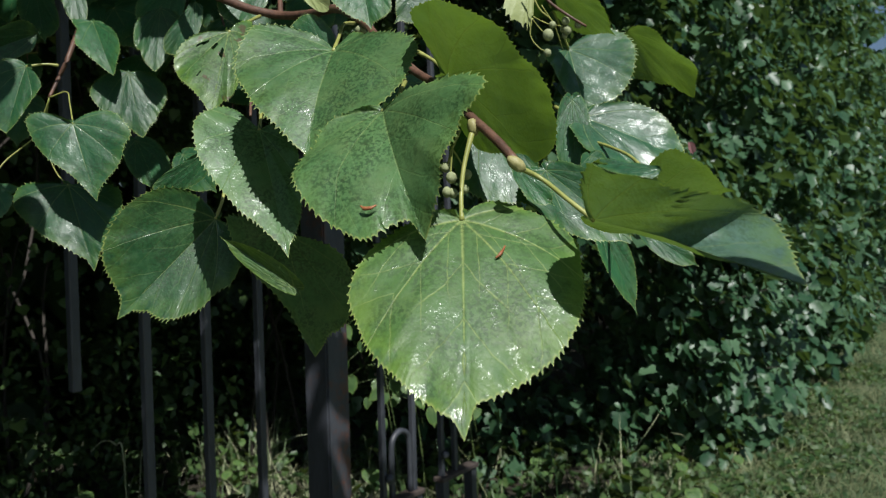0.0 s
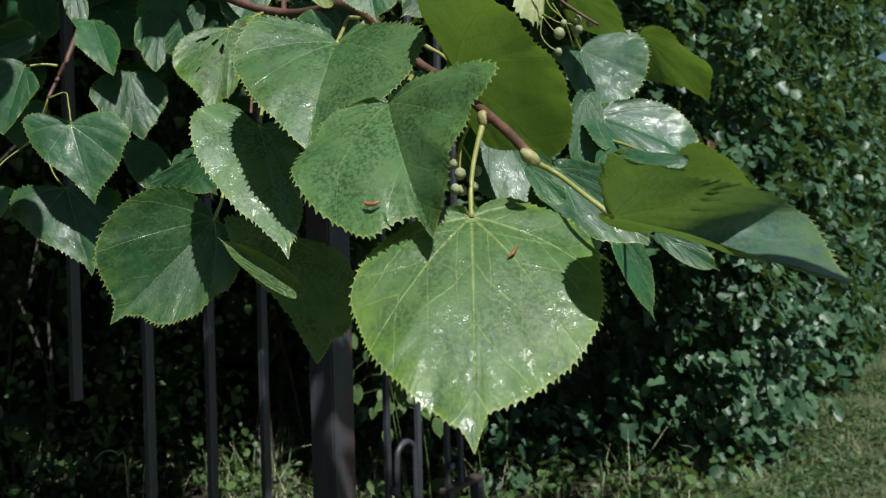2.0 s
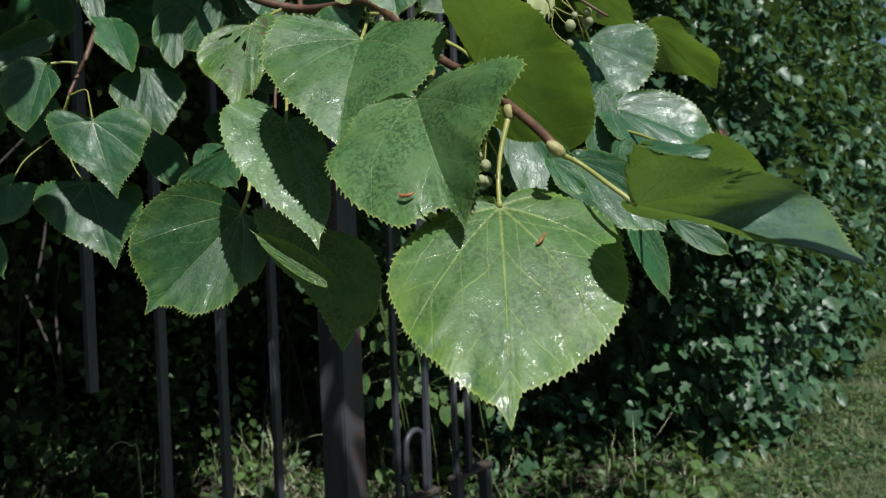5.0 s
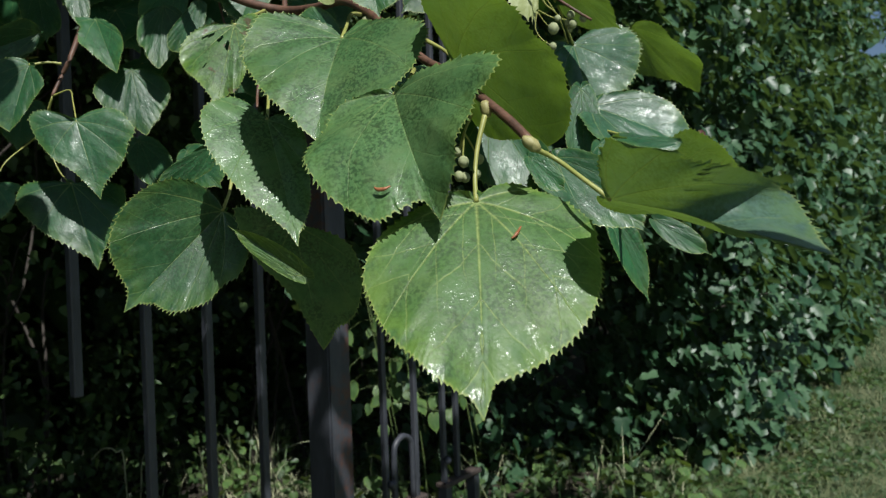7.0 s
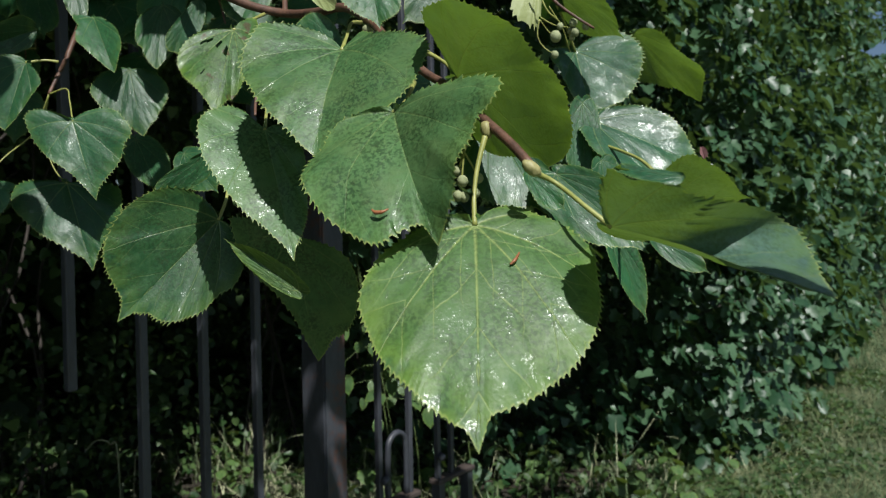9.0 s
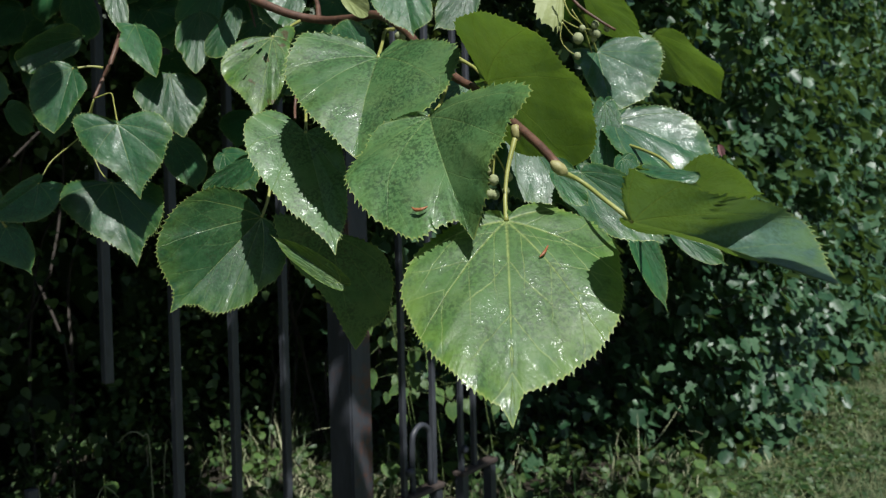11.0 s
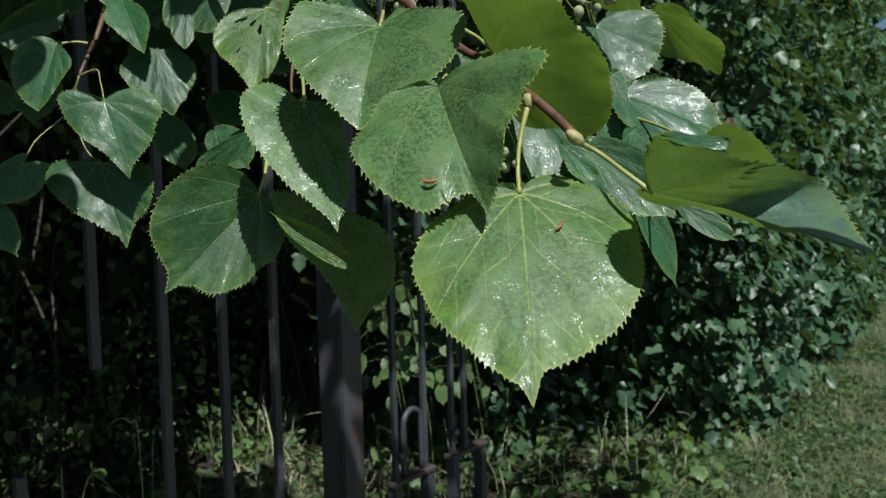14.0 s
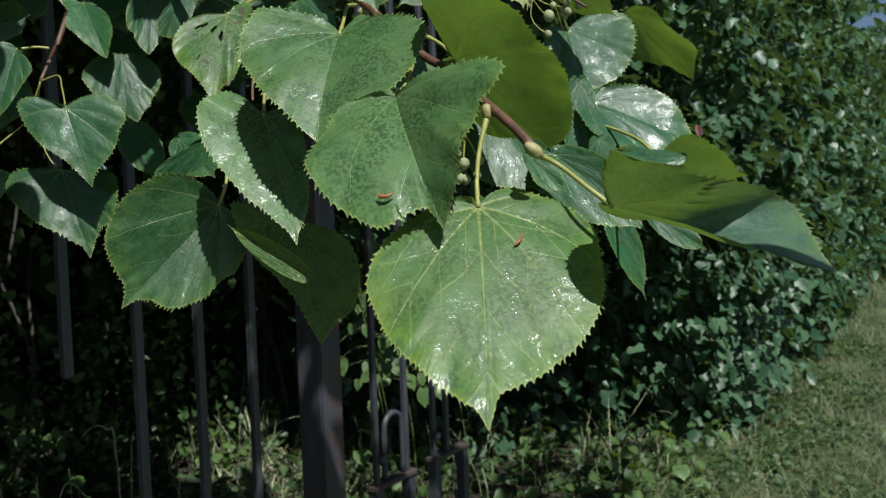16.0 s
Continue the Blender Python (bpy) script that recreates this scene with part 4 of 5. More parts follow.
leaf((0.0561, 0.2862, 1.0540), (0.1020, 0.2164, 1.0325), (0.0741, 0.2245, 1.0628), (0.0819, 0.2863, 1.0434), stalk=((0.0288, 0.2983, 1.0759), (0.0388, 0.3017, 1.0711), (0.0477, 0.2918, 1.0619)), label='curled heart-shaped leaf seen from below, olive in the sun', wave=0.04, droop=0, mat=LEAF_UNDER, teeth=40, lobe=((0.0475, 0.2593, 1.0719), 0.4, -0.2), far=((0.1169, 0.2698, 1.0469), 0.3, 0.72), reach=((1.0, 0.963, 0.916, 0.873, 0.811, 0.748, 0.703, 0.467, 0.477, 0.432, 0.499, 0.05, 0.05, 0.05), (1.0, 0.909, 0.857, 0.82, 0.776, 0.738, 0.695, 0.629, 0.552, 0.461, 0.328, 0.193, 0.106, 0.058)))
leaf((0.0830, 0.4506, 1.1166), (0.1398, 0.4362, 1.0880), (0.1163, 0.4580, 1.1313), (0.0951, 0.4266, 1.0866), stalk=((0.0693, 0.4642, 1.1255), (0.0766, 0.4544, 1.1195)), mat=LEAF_SHINY, label='shiny blue-green leaf lit full by the sun', wave=0.05, bulge=0.14, reach=((1.0, 0.975, 0.941, 0.879, 0.783, 0.699, 0.529, 0.307, 0.195, 0.195, 0.05, 0.05, 0.05, 0.05), (1.0, 0.909, 0.857, 0.82, 0.776, 0.738, 0.695, 0.629, 0.552, 0.461, 0.328, 0.193, 0.106, 0.058)))
leaf((0.1145, 0.6772, 1.2101), (0.1228, 0.6518, 1.1507), (0.0925, 0.6562, 1.1886), (0.1694, 0.6589, 1.1931), stalk=((0.0929, 0.6367, 1.2384), (0.1034, 0.6570, 1.2271)), mat=LEAF_SHINY, label='blue-unseen green leaf added to shade the leaves below with a satin sheen', reach=((1.0, 0.962, 0.914, 0.842, 0.73, 0.612, 0.531, 0.499, 0.559, 0.559, 0.05, 0.05, 0.05, 0.05), (1.0, 0.967, 0.923, 0.881, 0.829, 0.744, 0.662, 0.608, 0.586, 0.572, 0.553, 0.457, 0.05, 0.05)))
leaf((0.1759, 0.7196, 1.2358), (0.2298, 0.6906, 1.1684), (0.1981, 0.6551, 1.2155), (0.1947, 0.7397, 1.1925), label='heart-shaped leaf glowing olive against the light', mat=LEAF_UNDER, wave=0.05, reach=((1.0, 0.965, 0.918, 0.861, 0.842, 0.822, 0.571, 0.469, 0.323, 0.11, 0.05, 0.05, 0.05, 0.05), (1.0, 0.954, 0.893, 0.807, 0.692, 0.648, 0.571, 0.571, 0.571, 0.571, 0.05, 0.05, 0.05, 0.05)))
leaf((0.0957, 0.6323, 1.2500), (0.1420, 0.6117, 1.2046), (0.1175, 0.5870, 1.2306), (0.1133, 0.6571, 1.2243), label="olive backlit leaf above the fruit stalks", mat=LEAF_UNDER)
leaf((0.0594, 0.6528, 1.2692), (0.1021, 0.6322, 1.2315), (0.0816, 0.6125, 1.2549), (0.0735, 0.6776, 1.2431), label="olive backlit leaf")
leaf((-0.1311, 0.4415, 1.0631), (-0.1780, 0.4142, 1.0093), (-0.1713, 0.4152, 1.0657), (-0.1369, 0.4257, 1.0155), stalk=((-0.1287, 0.4569, 1.0840), (-0.1290, 0.4487, 1.0733)), mat=LEAF_GREEN, label='round dark unseen green leaf added to shade the leaves below with raised veins', wave=0.05, teeth=44, bite=1.1, reach=((1.0, 0.921, 0.859, 0.823, 0.803, 0.788, 0.742, 0.687, 0.606, 0.479, 0.237, 0.05, 0.05, 0.05), (1.0, 0.879, 0.827, 0.763, 0.744, 0.721, 0.682, 0.674, 0.627, 0.664, 0.515, 0.05, 0.05, 0.05)))
leaf((-0.0973, 0.4123, 1.1090), (-0.0757, 0.3720, 1.0419), (-0.1220, 0.3891, 1.0907), (-0.0637, 0.3940, 1.0811), stalk=((-0.1058, 0.4584, 1.1351), (-0.1010, 0.4333, 1.1207)), label='heart-shaped leaf half in deep shadow', mat=LEAF_OLD, teeth=44, bite=1.1, reach=((1.0, 0.915, 0.868, 0.787, 0.745, 0.685, 0.64, 0.629, 0.596, 0.549, 0.428, 0.311, 0.05, 0.05), (1.0, 0.909, 0.856, 0.77, 0.663, 0.552, 0.486, 0.433, 0.411, 0.402, 0.244, 0.05, 0.05, 0.05)))
leaf((-0.0875, 0.4228, 1.0530), (-0.0783, 0.4553, 0.9805), (-0.1125, 0.4298, 1.0376), (-0.0517, 0.4406, 1.0175), label='dark shaded leaf with one sunlit edge', mat=LEAF_OLD, reach=((1.0, 0.932, 0.842, 0.706, 0.628, 0.578, 0.598, 0.631, 0.631, 0.631, 0.05, 0.05, 0.05, 0.05), (1.0, 0.948, 0.879, 0.783, 0.749, 0.703, 0.649, 0.611, 0.563, 0.459, 0.05, 0.05, 0.05, 0.05)))
leaf((-0.2925, 0.6123, 1.1471), (-0.2712, 0.6021, 1.0845), (-0.3213, 0.6011, 1.1300), (-0.2501, 0.6135, 1.1274), stalk=((-0.3252, 0.6415, 1.1741), (-0.3088, 0.6371, 1.1775), (-0.3015, 0.6272, 1.1659)), thin=0.55, label='glossy unseen green leaf added to shade the leaves below with a saw-toothed edge', wave=0.04, reach=((1.0, 0.912, 0.83, 0.726, 0.667, 0.64, 0.596, 0.573, 0.545, 0.525, 0.374, 0.05, 0.05, 0.05), (1.0, 0.898, 0.825, 0.757, 0.697, 0.658, 0.62, 0.611, 0.668, 0.619, 0.529, 0.17, 0.05, 0.05)))
leaf((-0.3118, 0.6409, 1.1007), (-0.2838, 0.6209, 1.0291), (-0.3441, 0.6245, 1.0789), (-0.2668, 0.6321, 1.0739), stalk=((-0.3252, 0.6415, 1.1741), (-0.3370, 0.6480, 1.1480), (-0.3311, 0.6506, 1.1242), (-0.3224, 0.6457, 1.1097)), thin=0.55, label='glossy unseen green leaf added to shade the leaves below with a saw-toothed edge, half shaded', wave=0.05, reach=((1.0, 0.861, 0.832, 0.768, 0.732, 0.703, 0.669, 0.66, 0.602, 0.477, 0.05, 0.05, 0.05, 0.05), (1.0, 0.933, 0.843, 0.759, 0.681, 0.681, 0.681, 0.681, 0.681, 0.681, 0.05, 0.05, 0.05, 0.05)))
leaf((-0.3383, 0.6314, 1.1980), (-0.3476, 0.6152, 1.1416), (-0.3696, 0.6200, 1.1767), (-0.3215, 0.6216, 1.1773), stalk=((-0.3170, 0.6421, 1.2006), (-0.3254, 0.6368, 1.2008)), label='glossy unseen green leaf added to shade the leaves below with a saw-toothed edge', wave=0.04, reach=((1.0, 0.97, 0.929, 0.871, 0.805, 0.744, 0.687, 0.639, 0.603, 0.53, 0.409, 0.194, 0.05, 0.05), (1.0, 0.955, 0.895, 0.807, 0.695, 0.625, 0.587, 0.576, 0.193, 0.193, 0.05, 0.05, 0.05, 0.05)))
leaf((-0.2899, 0.6485, 1.2380), (-0.2630, 0.6218, 1.1873), (-0.3007, 0.6279, 1.2207), (-0.2541, 0.6345, 1.2217), label='glossy unseen green leaf added to shade the leaves below with a saw-toothed edge', reach=((1.0, 0.962, 0.912, 0.825, 0.743, 0.681, 0.642, 0.387, 0.387, 0.387, 0.05, 0.05, 0.05, 0.05), (1.0, 0.94, 0.866, 0.759, 0.668, 0.56, 0.436, 0.315, 0.241, 0.165, 0.05, 0.05, 0.05, 0.05)))
leaf((-0.3358, 0.7115, 1.2943), (-0.3207, 0.6949, 1.2406), (-0.3399, 0.7002, 1.2723), (-0.3209, 0.7064, 1.2733), label="narrow green leaf seen at an angle")
leaf((-0.2617, 0.6490, 1.1947), (-0.2455, 0.6337, 1.1379), (-0.2718, 0.6383, 1.1670), (-0.2301, 0.6446, 1.1639), label='glossy unseen green leaf added to shade the leaves below with a saw-toothed edge', reach=((1.0, 0.968, 0.924, 0.849, 0.8, 0.773, 0.779, 0.857, 0.953, 1.019, 0.491, 0.05, 0.05, 0.05), (1.0, 0.944, 0.869, 0.769, 0.705, 0.629, 0.603, 0.616, 0.643, 0.666, 0.504, 0.05, 0.05, 0.05)))
leaf((-0.2317, 0.6455, 1.2467), (-0.2302, 0.6250, 1.1899), (-0.2431, 0.6348, 1.2192), (-0.2143, 0.6409, 1.2243), label='glossy unseen green leaf added to shade the leaves below with a saw-toothed edge', reach=((1.0, 0.976, 0.944, 0.889, 0.836, 0.807, 0.772, 0.848, 0.926, 0.896, 0.05, 0.05, 0.05, 0.05), (1.0, 0.962, 0.912, 0.837, 0.776, 0.722, 0.701, 0.668, 0.613, 0.384, 0.05, 0.05, 0.05, 0.05)))
leaf((-0.1338, 0.4932, 1.1838), (-0.1358, 0.4552, 1.1262), (-0.1623, 0.4668, 1.1575), (-0.1199, 0.4782, 1.1528), stalk=((-0.1264, 0.5487, 1.2096), (-0.1290, 0.5185, 1.1966)), label='ragged leaf with brown insect damage', mat=LEAF_EATEN, wave=0.06, reach=((1.0, 0.942, 0.866, 0.784, 0.717, 0.669, 0.617, 0.599, 0.558, 0.42, 0.05, 0.05, 0.05, 0.05), (1.0, 0.948, 0.879, 0.782, 0.736, 0.68, 0.595, 0.507, 0.445, 0.442, 0.456, 0.592, 0.05, 0.05)), holes=((-0.30, 0.10, 0.040), (-0.16, 0.20, 0.036), (-0.02, 0.32, 0.040), (-0.22, 0.52, 0.028)), teeth=44, bite=0.9)
leaf((-0.1996, 0.6368, 1.2480), (-0.2167, 0.6256, 1.2033), (-0.2180, 0.6259, 1.2252), (-0.1920, 0.6318, 1.2246), label='narrow green leaf seen at an angle', reach=((1.0, 0.983, 0.961, 0.923, 0.868, 0.802, 0.724, 0.304, 0.253, 0.253, 0.05, 0.05, 0.05, 0.05), (1.0, 0.989, 0.975, 0.95, 0.915, 0.805, 0.607, 0.478, 0.363, 0.268, 0.05, 0.05, 0.05, 0.05)))
leaf((-0.1357, 0.4420, 1.1007), (-0.1637, 0.4355, 1.0802), (-0.1531, 0.4362, 1.0933), (-0.1461, 0.4413, 1.0849), label='leaf seen nearly edge-on', reach=((1.0, 0.979, 0.952, 0.904, 0.835, 0.742, 0.604, 0.403, 0.403, 0.403, 0.05, 0.05, 0.05, 0.05), (1.0, 0.964, 0.916, 0.832, 0.832, 0.832, 0.832, 0.832, 0.832, 0.832, 0.05, 0.05, 0.05, 0.05)))
leaf((-0.0422, 0.4214, 1.1971), (-0.0352, 0.4061, 1.1596), (-0.0587, 0.4106, 1.1819), (-0.0248, 0.4117, 1.1776), label="glossy unseen green leaf added to shade the leaves below with a saw-toothed edge")
leaf((-0.0028, 0.4529, 1.2043), (-0.0252, 0.4416, 1.1718), (-0.0190, 0.4472, 1.1965), (-0.0022, 0.4475, 1.1791), label="glossy unseen green leaf added to shade the leaves below with a saw-toothed edge")
leaf((-0.1419, 0.6089, 1.2566), (-0.1555, 0.5878, 1.2112), (-0.1672, 0.5928, 1.2379), (-0.1327, 0.5989, 1.2337), label="glossy unseen green leaf added to shade the leaves below with a saw-toothed edge")
leaf((-0.0880, 0.5101, 1.2154), (-0.0682, 0.5005, 1.1973), (-0.0737, 0.5006, 1.2132), (-0.0814, 0.5051, 1.2011), label="pale curled young leaf", mat=BRACT)
leaf((-0.3487, 0.6716, 1.2358), (-0.3942, 0.6445, 1.2092), (-0.3678, 0.6509, 1.2315), (-0.3694, 0.6554, 1.2020), label='glossy unseen green leaf added to shade the leaves below with a saw-toothed edge', reach=((1.0, 0.992, 0.981, 0.961, 0.934, 0.861, 0.861, 0.861, 0.861, 0.861, 0.05, 0.05, 0.05, 0.05), (1.0, 0.976, 0.945, 0.89, 0.817, 0.773, 0.564, 0.463, 0.386, 0.386, 0.05, 0.05, 0.05, 0.05)))
leaf((-0.4500, 0.6575, 1.1920), (-0.3973, 0.6441, 1.1810), (-0.4209, 0.6487, 1.2074), (-0.4232, 0.6481, 1.1719), label="glossy unseen green leaf added to shade the leaves below with a saw-toothed edge")
leaf((-0.4348, 0.6978, 1.1773), (-0.3985, 0.6787, 1.1522), (-0.4118, 0.6886, 1.1780), (-0.4205, 0.6880, 1.1532), label="glossy unseen green leaf added to shade the leaves below with a saw-toothed edge")
leaf((-0.3898, 0.7494, 1.3032), (-0.3709, 0.7272, 1.2416), (-0.4010, 0.7376, 1.2778), (-0.3633, 0.7388, 1.2709), label="glossy unseen green leaf added to shade the leaves below with a saw-toothed edge")
leaf((-0.3591, 0.6093, 1.0991), (-0.3918, 0.5877, 1.0676), (-0.3712, 0.5988, 1.0980), (-0.3465, 0.5993, 1.0734), stalk=((-0.3252, 0.6415, 1.1741), (-0.3370, 0.6480, 1.1480), (-0.3504, 0.6199, 1.1211), (-0.3558, 0.6145, 1.1100)), thin=0.55, label="narrow green leaf seen at an angle", back=(0.1, 0.4))
leaf((-0.3801, 0.5980, 1.0641), (-0.3547, 0.5884, 1.0249), (-0.3946, 0.5923, 1.0487), (-0.3572, 0.5937, 1.0542), stalk=((-0.3910, 0.5979, 1.0781), (-0.3845, 0.5980, 1.0701)), label="shaded green leaf")
leaf((-0.4246, 0.6370, 1.0998), (-0.4065, 0.6273, 1.0733), (-0.4330, 0.6316, 1.0878), (-0.4038, 0.6327, 1.0954), label="shaded green leaf")
leaf((0.0223, 0.4224, 1.1134), (0.0476, 0.3976, 1.0621), (0.0090, 0.4015, 1.0788), (0.0475, 0.4080, 1.0949), label="blue-grey leaf seen through the gap", back=(0.1, 0.2))
leaf((0.0771, 0.4495, 1.1267), (0.0757, 0.4387, 1.0735), (0.0662, 0.4438, 1.1023), (0.0871, 0.4445, 1.1032), label="blue-green leaf in half shade")
leaf((0.0544, 0.4031, 1.0826), (0.0954, 0.3789, 1.0415), (0.0510, 0.3826, 1.0565), (0.0860, 0.3890, 1.0714), label="blue-green leaf under the stalk", back=(0.2, 0.1))
leaf((0.0867, 0.4238, 1.0531), (0.1034, 0.4137, 1.0038), (0.0847, 0.4135, 1.0344), (0.1012, 0.4191, 1.0384), label="narrow olive leaf hanging edge-on")
leaf((0.1132, 0.4347, 1.0491), (0.1416, 0.4254, 1.0287), (0.1215, 0.4247, 1.0338), (0.1301, 0.4302, 1.0453), label="pale leaf tip under the curled leaf")
leaf((0.0798, 0.4141, 1.0903), (0.0822, 0.4088, 1.0637), (0.0736, 0.4087, 1.0793), (0.0904, 0.4143, 1.0822), label="small bluish leaf catching the sky")
leaf((0.0375, 0.3825, 1.0814), (0.0543, 0.3728, 1.0626), (0.0410, 0.3724, 1.0678), (0.0493, 0.3778, 1.0771), label="small folded olive leaf")
leaf((0.0984, 0.3543, 1.0660), (0.1233, 0.3252, 1.0658), (0.0938, 0.3094, 1.0802), (0.1144, 0.3698, 1.0580), label="backlit olive leaf", mat=LEAF_UNDER, wave=0.05)
leaf((-0.2358, 0.7062, 1.2901), (-0.2501, 0.6848, 1.2248), (-0.2702, 0.6947, 1.2672), (-0.2315, 0.6958, 1.2527), label="shaded leaf")
leaf((-0.3018, 0.7621, 1.1522), (-0.2725, 0.7423, 1.0972), (-0.3076, 0.7515, 1.1274), (-0.2666, 0.7530, 1.1316), label="shaded leaf")
leaf((-0.1967, 0.5851, 1.1172), (-0.1664, 0.5657, 1.0863), (-0.1947, 0.5748, 1.0943), (-0.1680, 0.5760, 1.1108), label="shaded leaf")
leaf((-0.0724, 0.5100, 1.1696), (-0.1023, 0.5093, 1.1898), (-0.0791, 0.5102, 1.1967), (-0.0955, 0.5092, 1.1666), label="shaded leaf")
leaf((-0.0086, 0.4919, 1.1481), (-0.0319, 0.4705, 1.1060), (-0.0346, 0.4808, 1.1362), (-0.0064, 0.4815, 1.1171), label="shaded leaf")
tube("petiole", [(0.0819, 0.4622, 1.1061), (0.0870, 0.4422, 1.1017), (0.0949, 0.4222, 1.0950), (0.1002, 0.4022, 1.0872), (0.1023, 0.3620, 1.0697)], (0.0011, 0.0009, 0.0009), STALK, linden, "pale yellow-green leaf stalk", sides=7)
make_fruit([[(0.0698, 0.5927, 1.2441), (0.0778, 0.5926, 1.2226), (0.0890, 0.5975, 1.2130), (0.0989, 0.6124, 1.1948)], [(0.0733, 0.5927, 1.2163), (0.0847, 0.5975, 1.2118), (0.0963, 0.6024, 1.2111)], [(0.0724, 0.5927, 1.2150), (0.0802, 0.5976, 1.2067), (0.0857, 0.5975, 1.2031)], [(0.0724, 0.5927, 1.2150), (0.0708, 0.5928, 1.2035), (0.0728, 0.5927, 1.1971)], [(0.0728, 0.5927, 1.1971), (0.0778, 0.5927, 1.1918), (0.0837, 0.5926, 1.1886)], [(0.0800, 0.5926, 1.2246), (0.0890, 0.5975, 1.2130)]], [((0.0845, 0.5926, 1.2019), 0.0042), ((0.0999, 0.6023, 1.2145), 0.0032), ((0.1014, 0.6023, 1.2075), 0.0033), ((0.0996, 0.6073, 1.2045), 0.0024), ((0.0889, 0.5975, 1.2108), 0.0026), ((0.1114, 0.6121, 1.2143), 0.0030), ((0.0837, 0.5926, 1.1882), 0.0028), ((0.0989, 0.6073, 1.2098), 0.0030)], ((0.0752, 0.6126, 1.2640), (0.0661, 0.5978, 1.2093), (0.0526, 0.6030, 1.2328), (0.0750, 0.6026, 1.2256)), "cluster of small felted fruits on thin pale stalks")
make_fruit([[(0.0083, 0.3358, 1.0957), (0.0046, 0.3358, 1.0876), (0.0022, 0.3397, 1.0798)], [(0.0046, 0.3358, 1.0876), (0.0037, 0.3357, 1.0782), (0.0031, 0.3356, 1.0735)], [(0.0046, 0.3358, 1.0876), (0.0083, 0.3438, 1.0825), (0.0106, 0.3438, 1.0764)]], [((0.0014, 0.3397, 1.0800), 0.0022), ((0.0038, 0.3357, 1.0751), 0.0024), ((0.0018, 0.3356, 1.0688), 0.0022), ((0.0110, 0.3438, 1.0769), 0.0022), ((0.0044, 0.3356, 1.0683), 0.0021), ((0.0099, 0.3437, 1.0704), 0.0019)], None, "hanging cluster of small greenish fruits")
tube("bud_scale", [(-0.0312, 0.2890, 1.0619), (-0.0297, 0.2882, 1.0609), (-0.0273, 0.2873, 1.0610), (-0.0250, 0.2879, 1.0620)], (0.0003, 0.0008, 0.0007, 0.0003), SCALE, linden, "small curled reddish-brown bud scale lying on a leaf", sides=6)
# extra leaf added in place of the sunlit rim on the dark leaf
leaf((-0.0735, 0.3700, 1.0275), (-0.1115, 0.3818, 1.0529), (-0.0821, 0.3680, 1.0411), (-0.0917, 0.3739, 1.0328), mat=LEAF_YOUNG, label="separate narrow leaf standing in for the sunlit edge of the dark leaf", back=(0.2, 0.1))
# out-of-view leaves and a twig, added to throw shade on the left leaf group
leaf((-0.2914, 0.4347, 1.4646), (-0.2891, 0.4095, 1.4404), (-0.2730, 0.4307, 1.4552), (-0.3084, 0.4235, 1.4594), stalk=((-0.2934, 0.4563, 1.5053),), label="unseen green leaf added to shade the leaves below", teeth=20, fine=2)
leaf((-0.3070, 0.4433, 1.5264), (-0.2659, 0.4475, 1.5192), (-0.2942, 0.4623, 1.5370), (-0.2951, 0.4268, 1.5116), stalk=((-0.3364, 0.4403, 1.5516),), label="unseen green leaf added to shade the leaves below", teeth=20, fine=2)
leaf((-0.1459, 0.4504, 1.5259), (-0.1699, 0.4246, 1.5070), (-0.1367, 0.4348, 1.5102), (-0.1695, 0.4506, 1.5303), stalk=((-0.1278, 0.4698, 1.5601),), label="unseen green leaf added to shade the leaves below", teeth=20, fine=2)
leaf((-0.3076, 0.4110, 1.3524), (-0.2956, 0.3658, 1.3072), (-0.2717, 0.4073, 1.3374), (-0.3362, 0.3875, 1.3402), stalk=((-0.3131, 0.4318, 1.3932),), label="unseen green leaf added to shade the leaves below", teeth=20, fine=2)
leaf((-0.3095, 0.4036, 1.3767), (-0.2742, 0.3775, 1.3437), (-0.2783, 0.4140, 1.3744), (-0.3196, 0.3776, 1.3591), stalk=((-0.3288, 0.4179, 1.4147),), label="unseen green leaf added to shade the leaves below", teeth=20, fine=2)
leaf((-0.3421, 0.4666, 1.5136), (-0.3152, 0.4350, 1.4775), (-0.3102, 0.4722, 1.5073), (-0.3579, 0.4420, 1.4982), stalk=((-0.3569, 0.4839, 1.5532),), label="unseen green leaf added to shade the leaves below", teeth=20, fine=2)
leaf((-0.3562, 0.4464, 1.4429), (-0.3268, 0.4119, 1.4036), (-0.3214, 0.4525, 1.4361), (-0.3734, 0.4195, 1.4261), stalk=((-0.3709, 0.4636, 1.4825),), label="unseen green leaf added to shade the leaves below", teeth=20, fine=2)
leaf((-0.2774, 0.4261, 1.3492), (-0.2459, 0.4198, 1.3353), (-0.2612, 0.4387, 1.3537), (-0.2746, 0.4097, 1.3363), stalk=((-0.3044, 0.4315, 1.3811),), label="unseen green leaf added to shade the leaves below", teeth=20, fine=2)
leaf((-0.3429, 0.4336, 1.3859), (-0.3183, 0.4048, 1.3531), (-0.3138, 0.4387, 1.3802), (-0.3572, 0.4112, 1.3719), stalk=((-0.3576, 0.4508, 1.4255),), label="unseen green leaf added to shade the leaves below", teeth=20, fine=2)
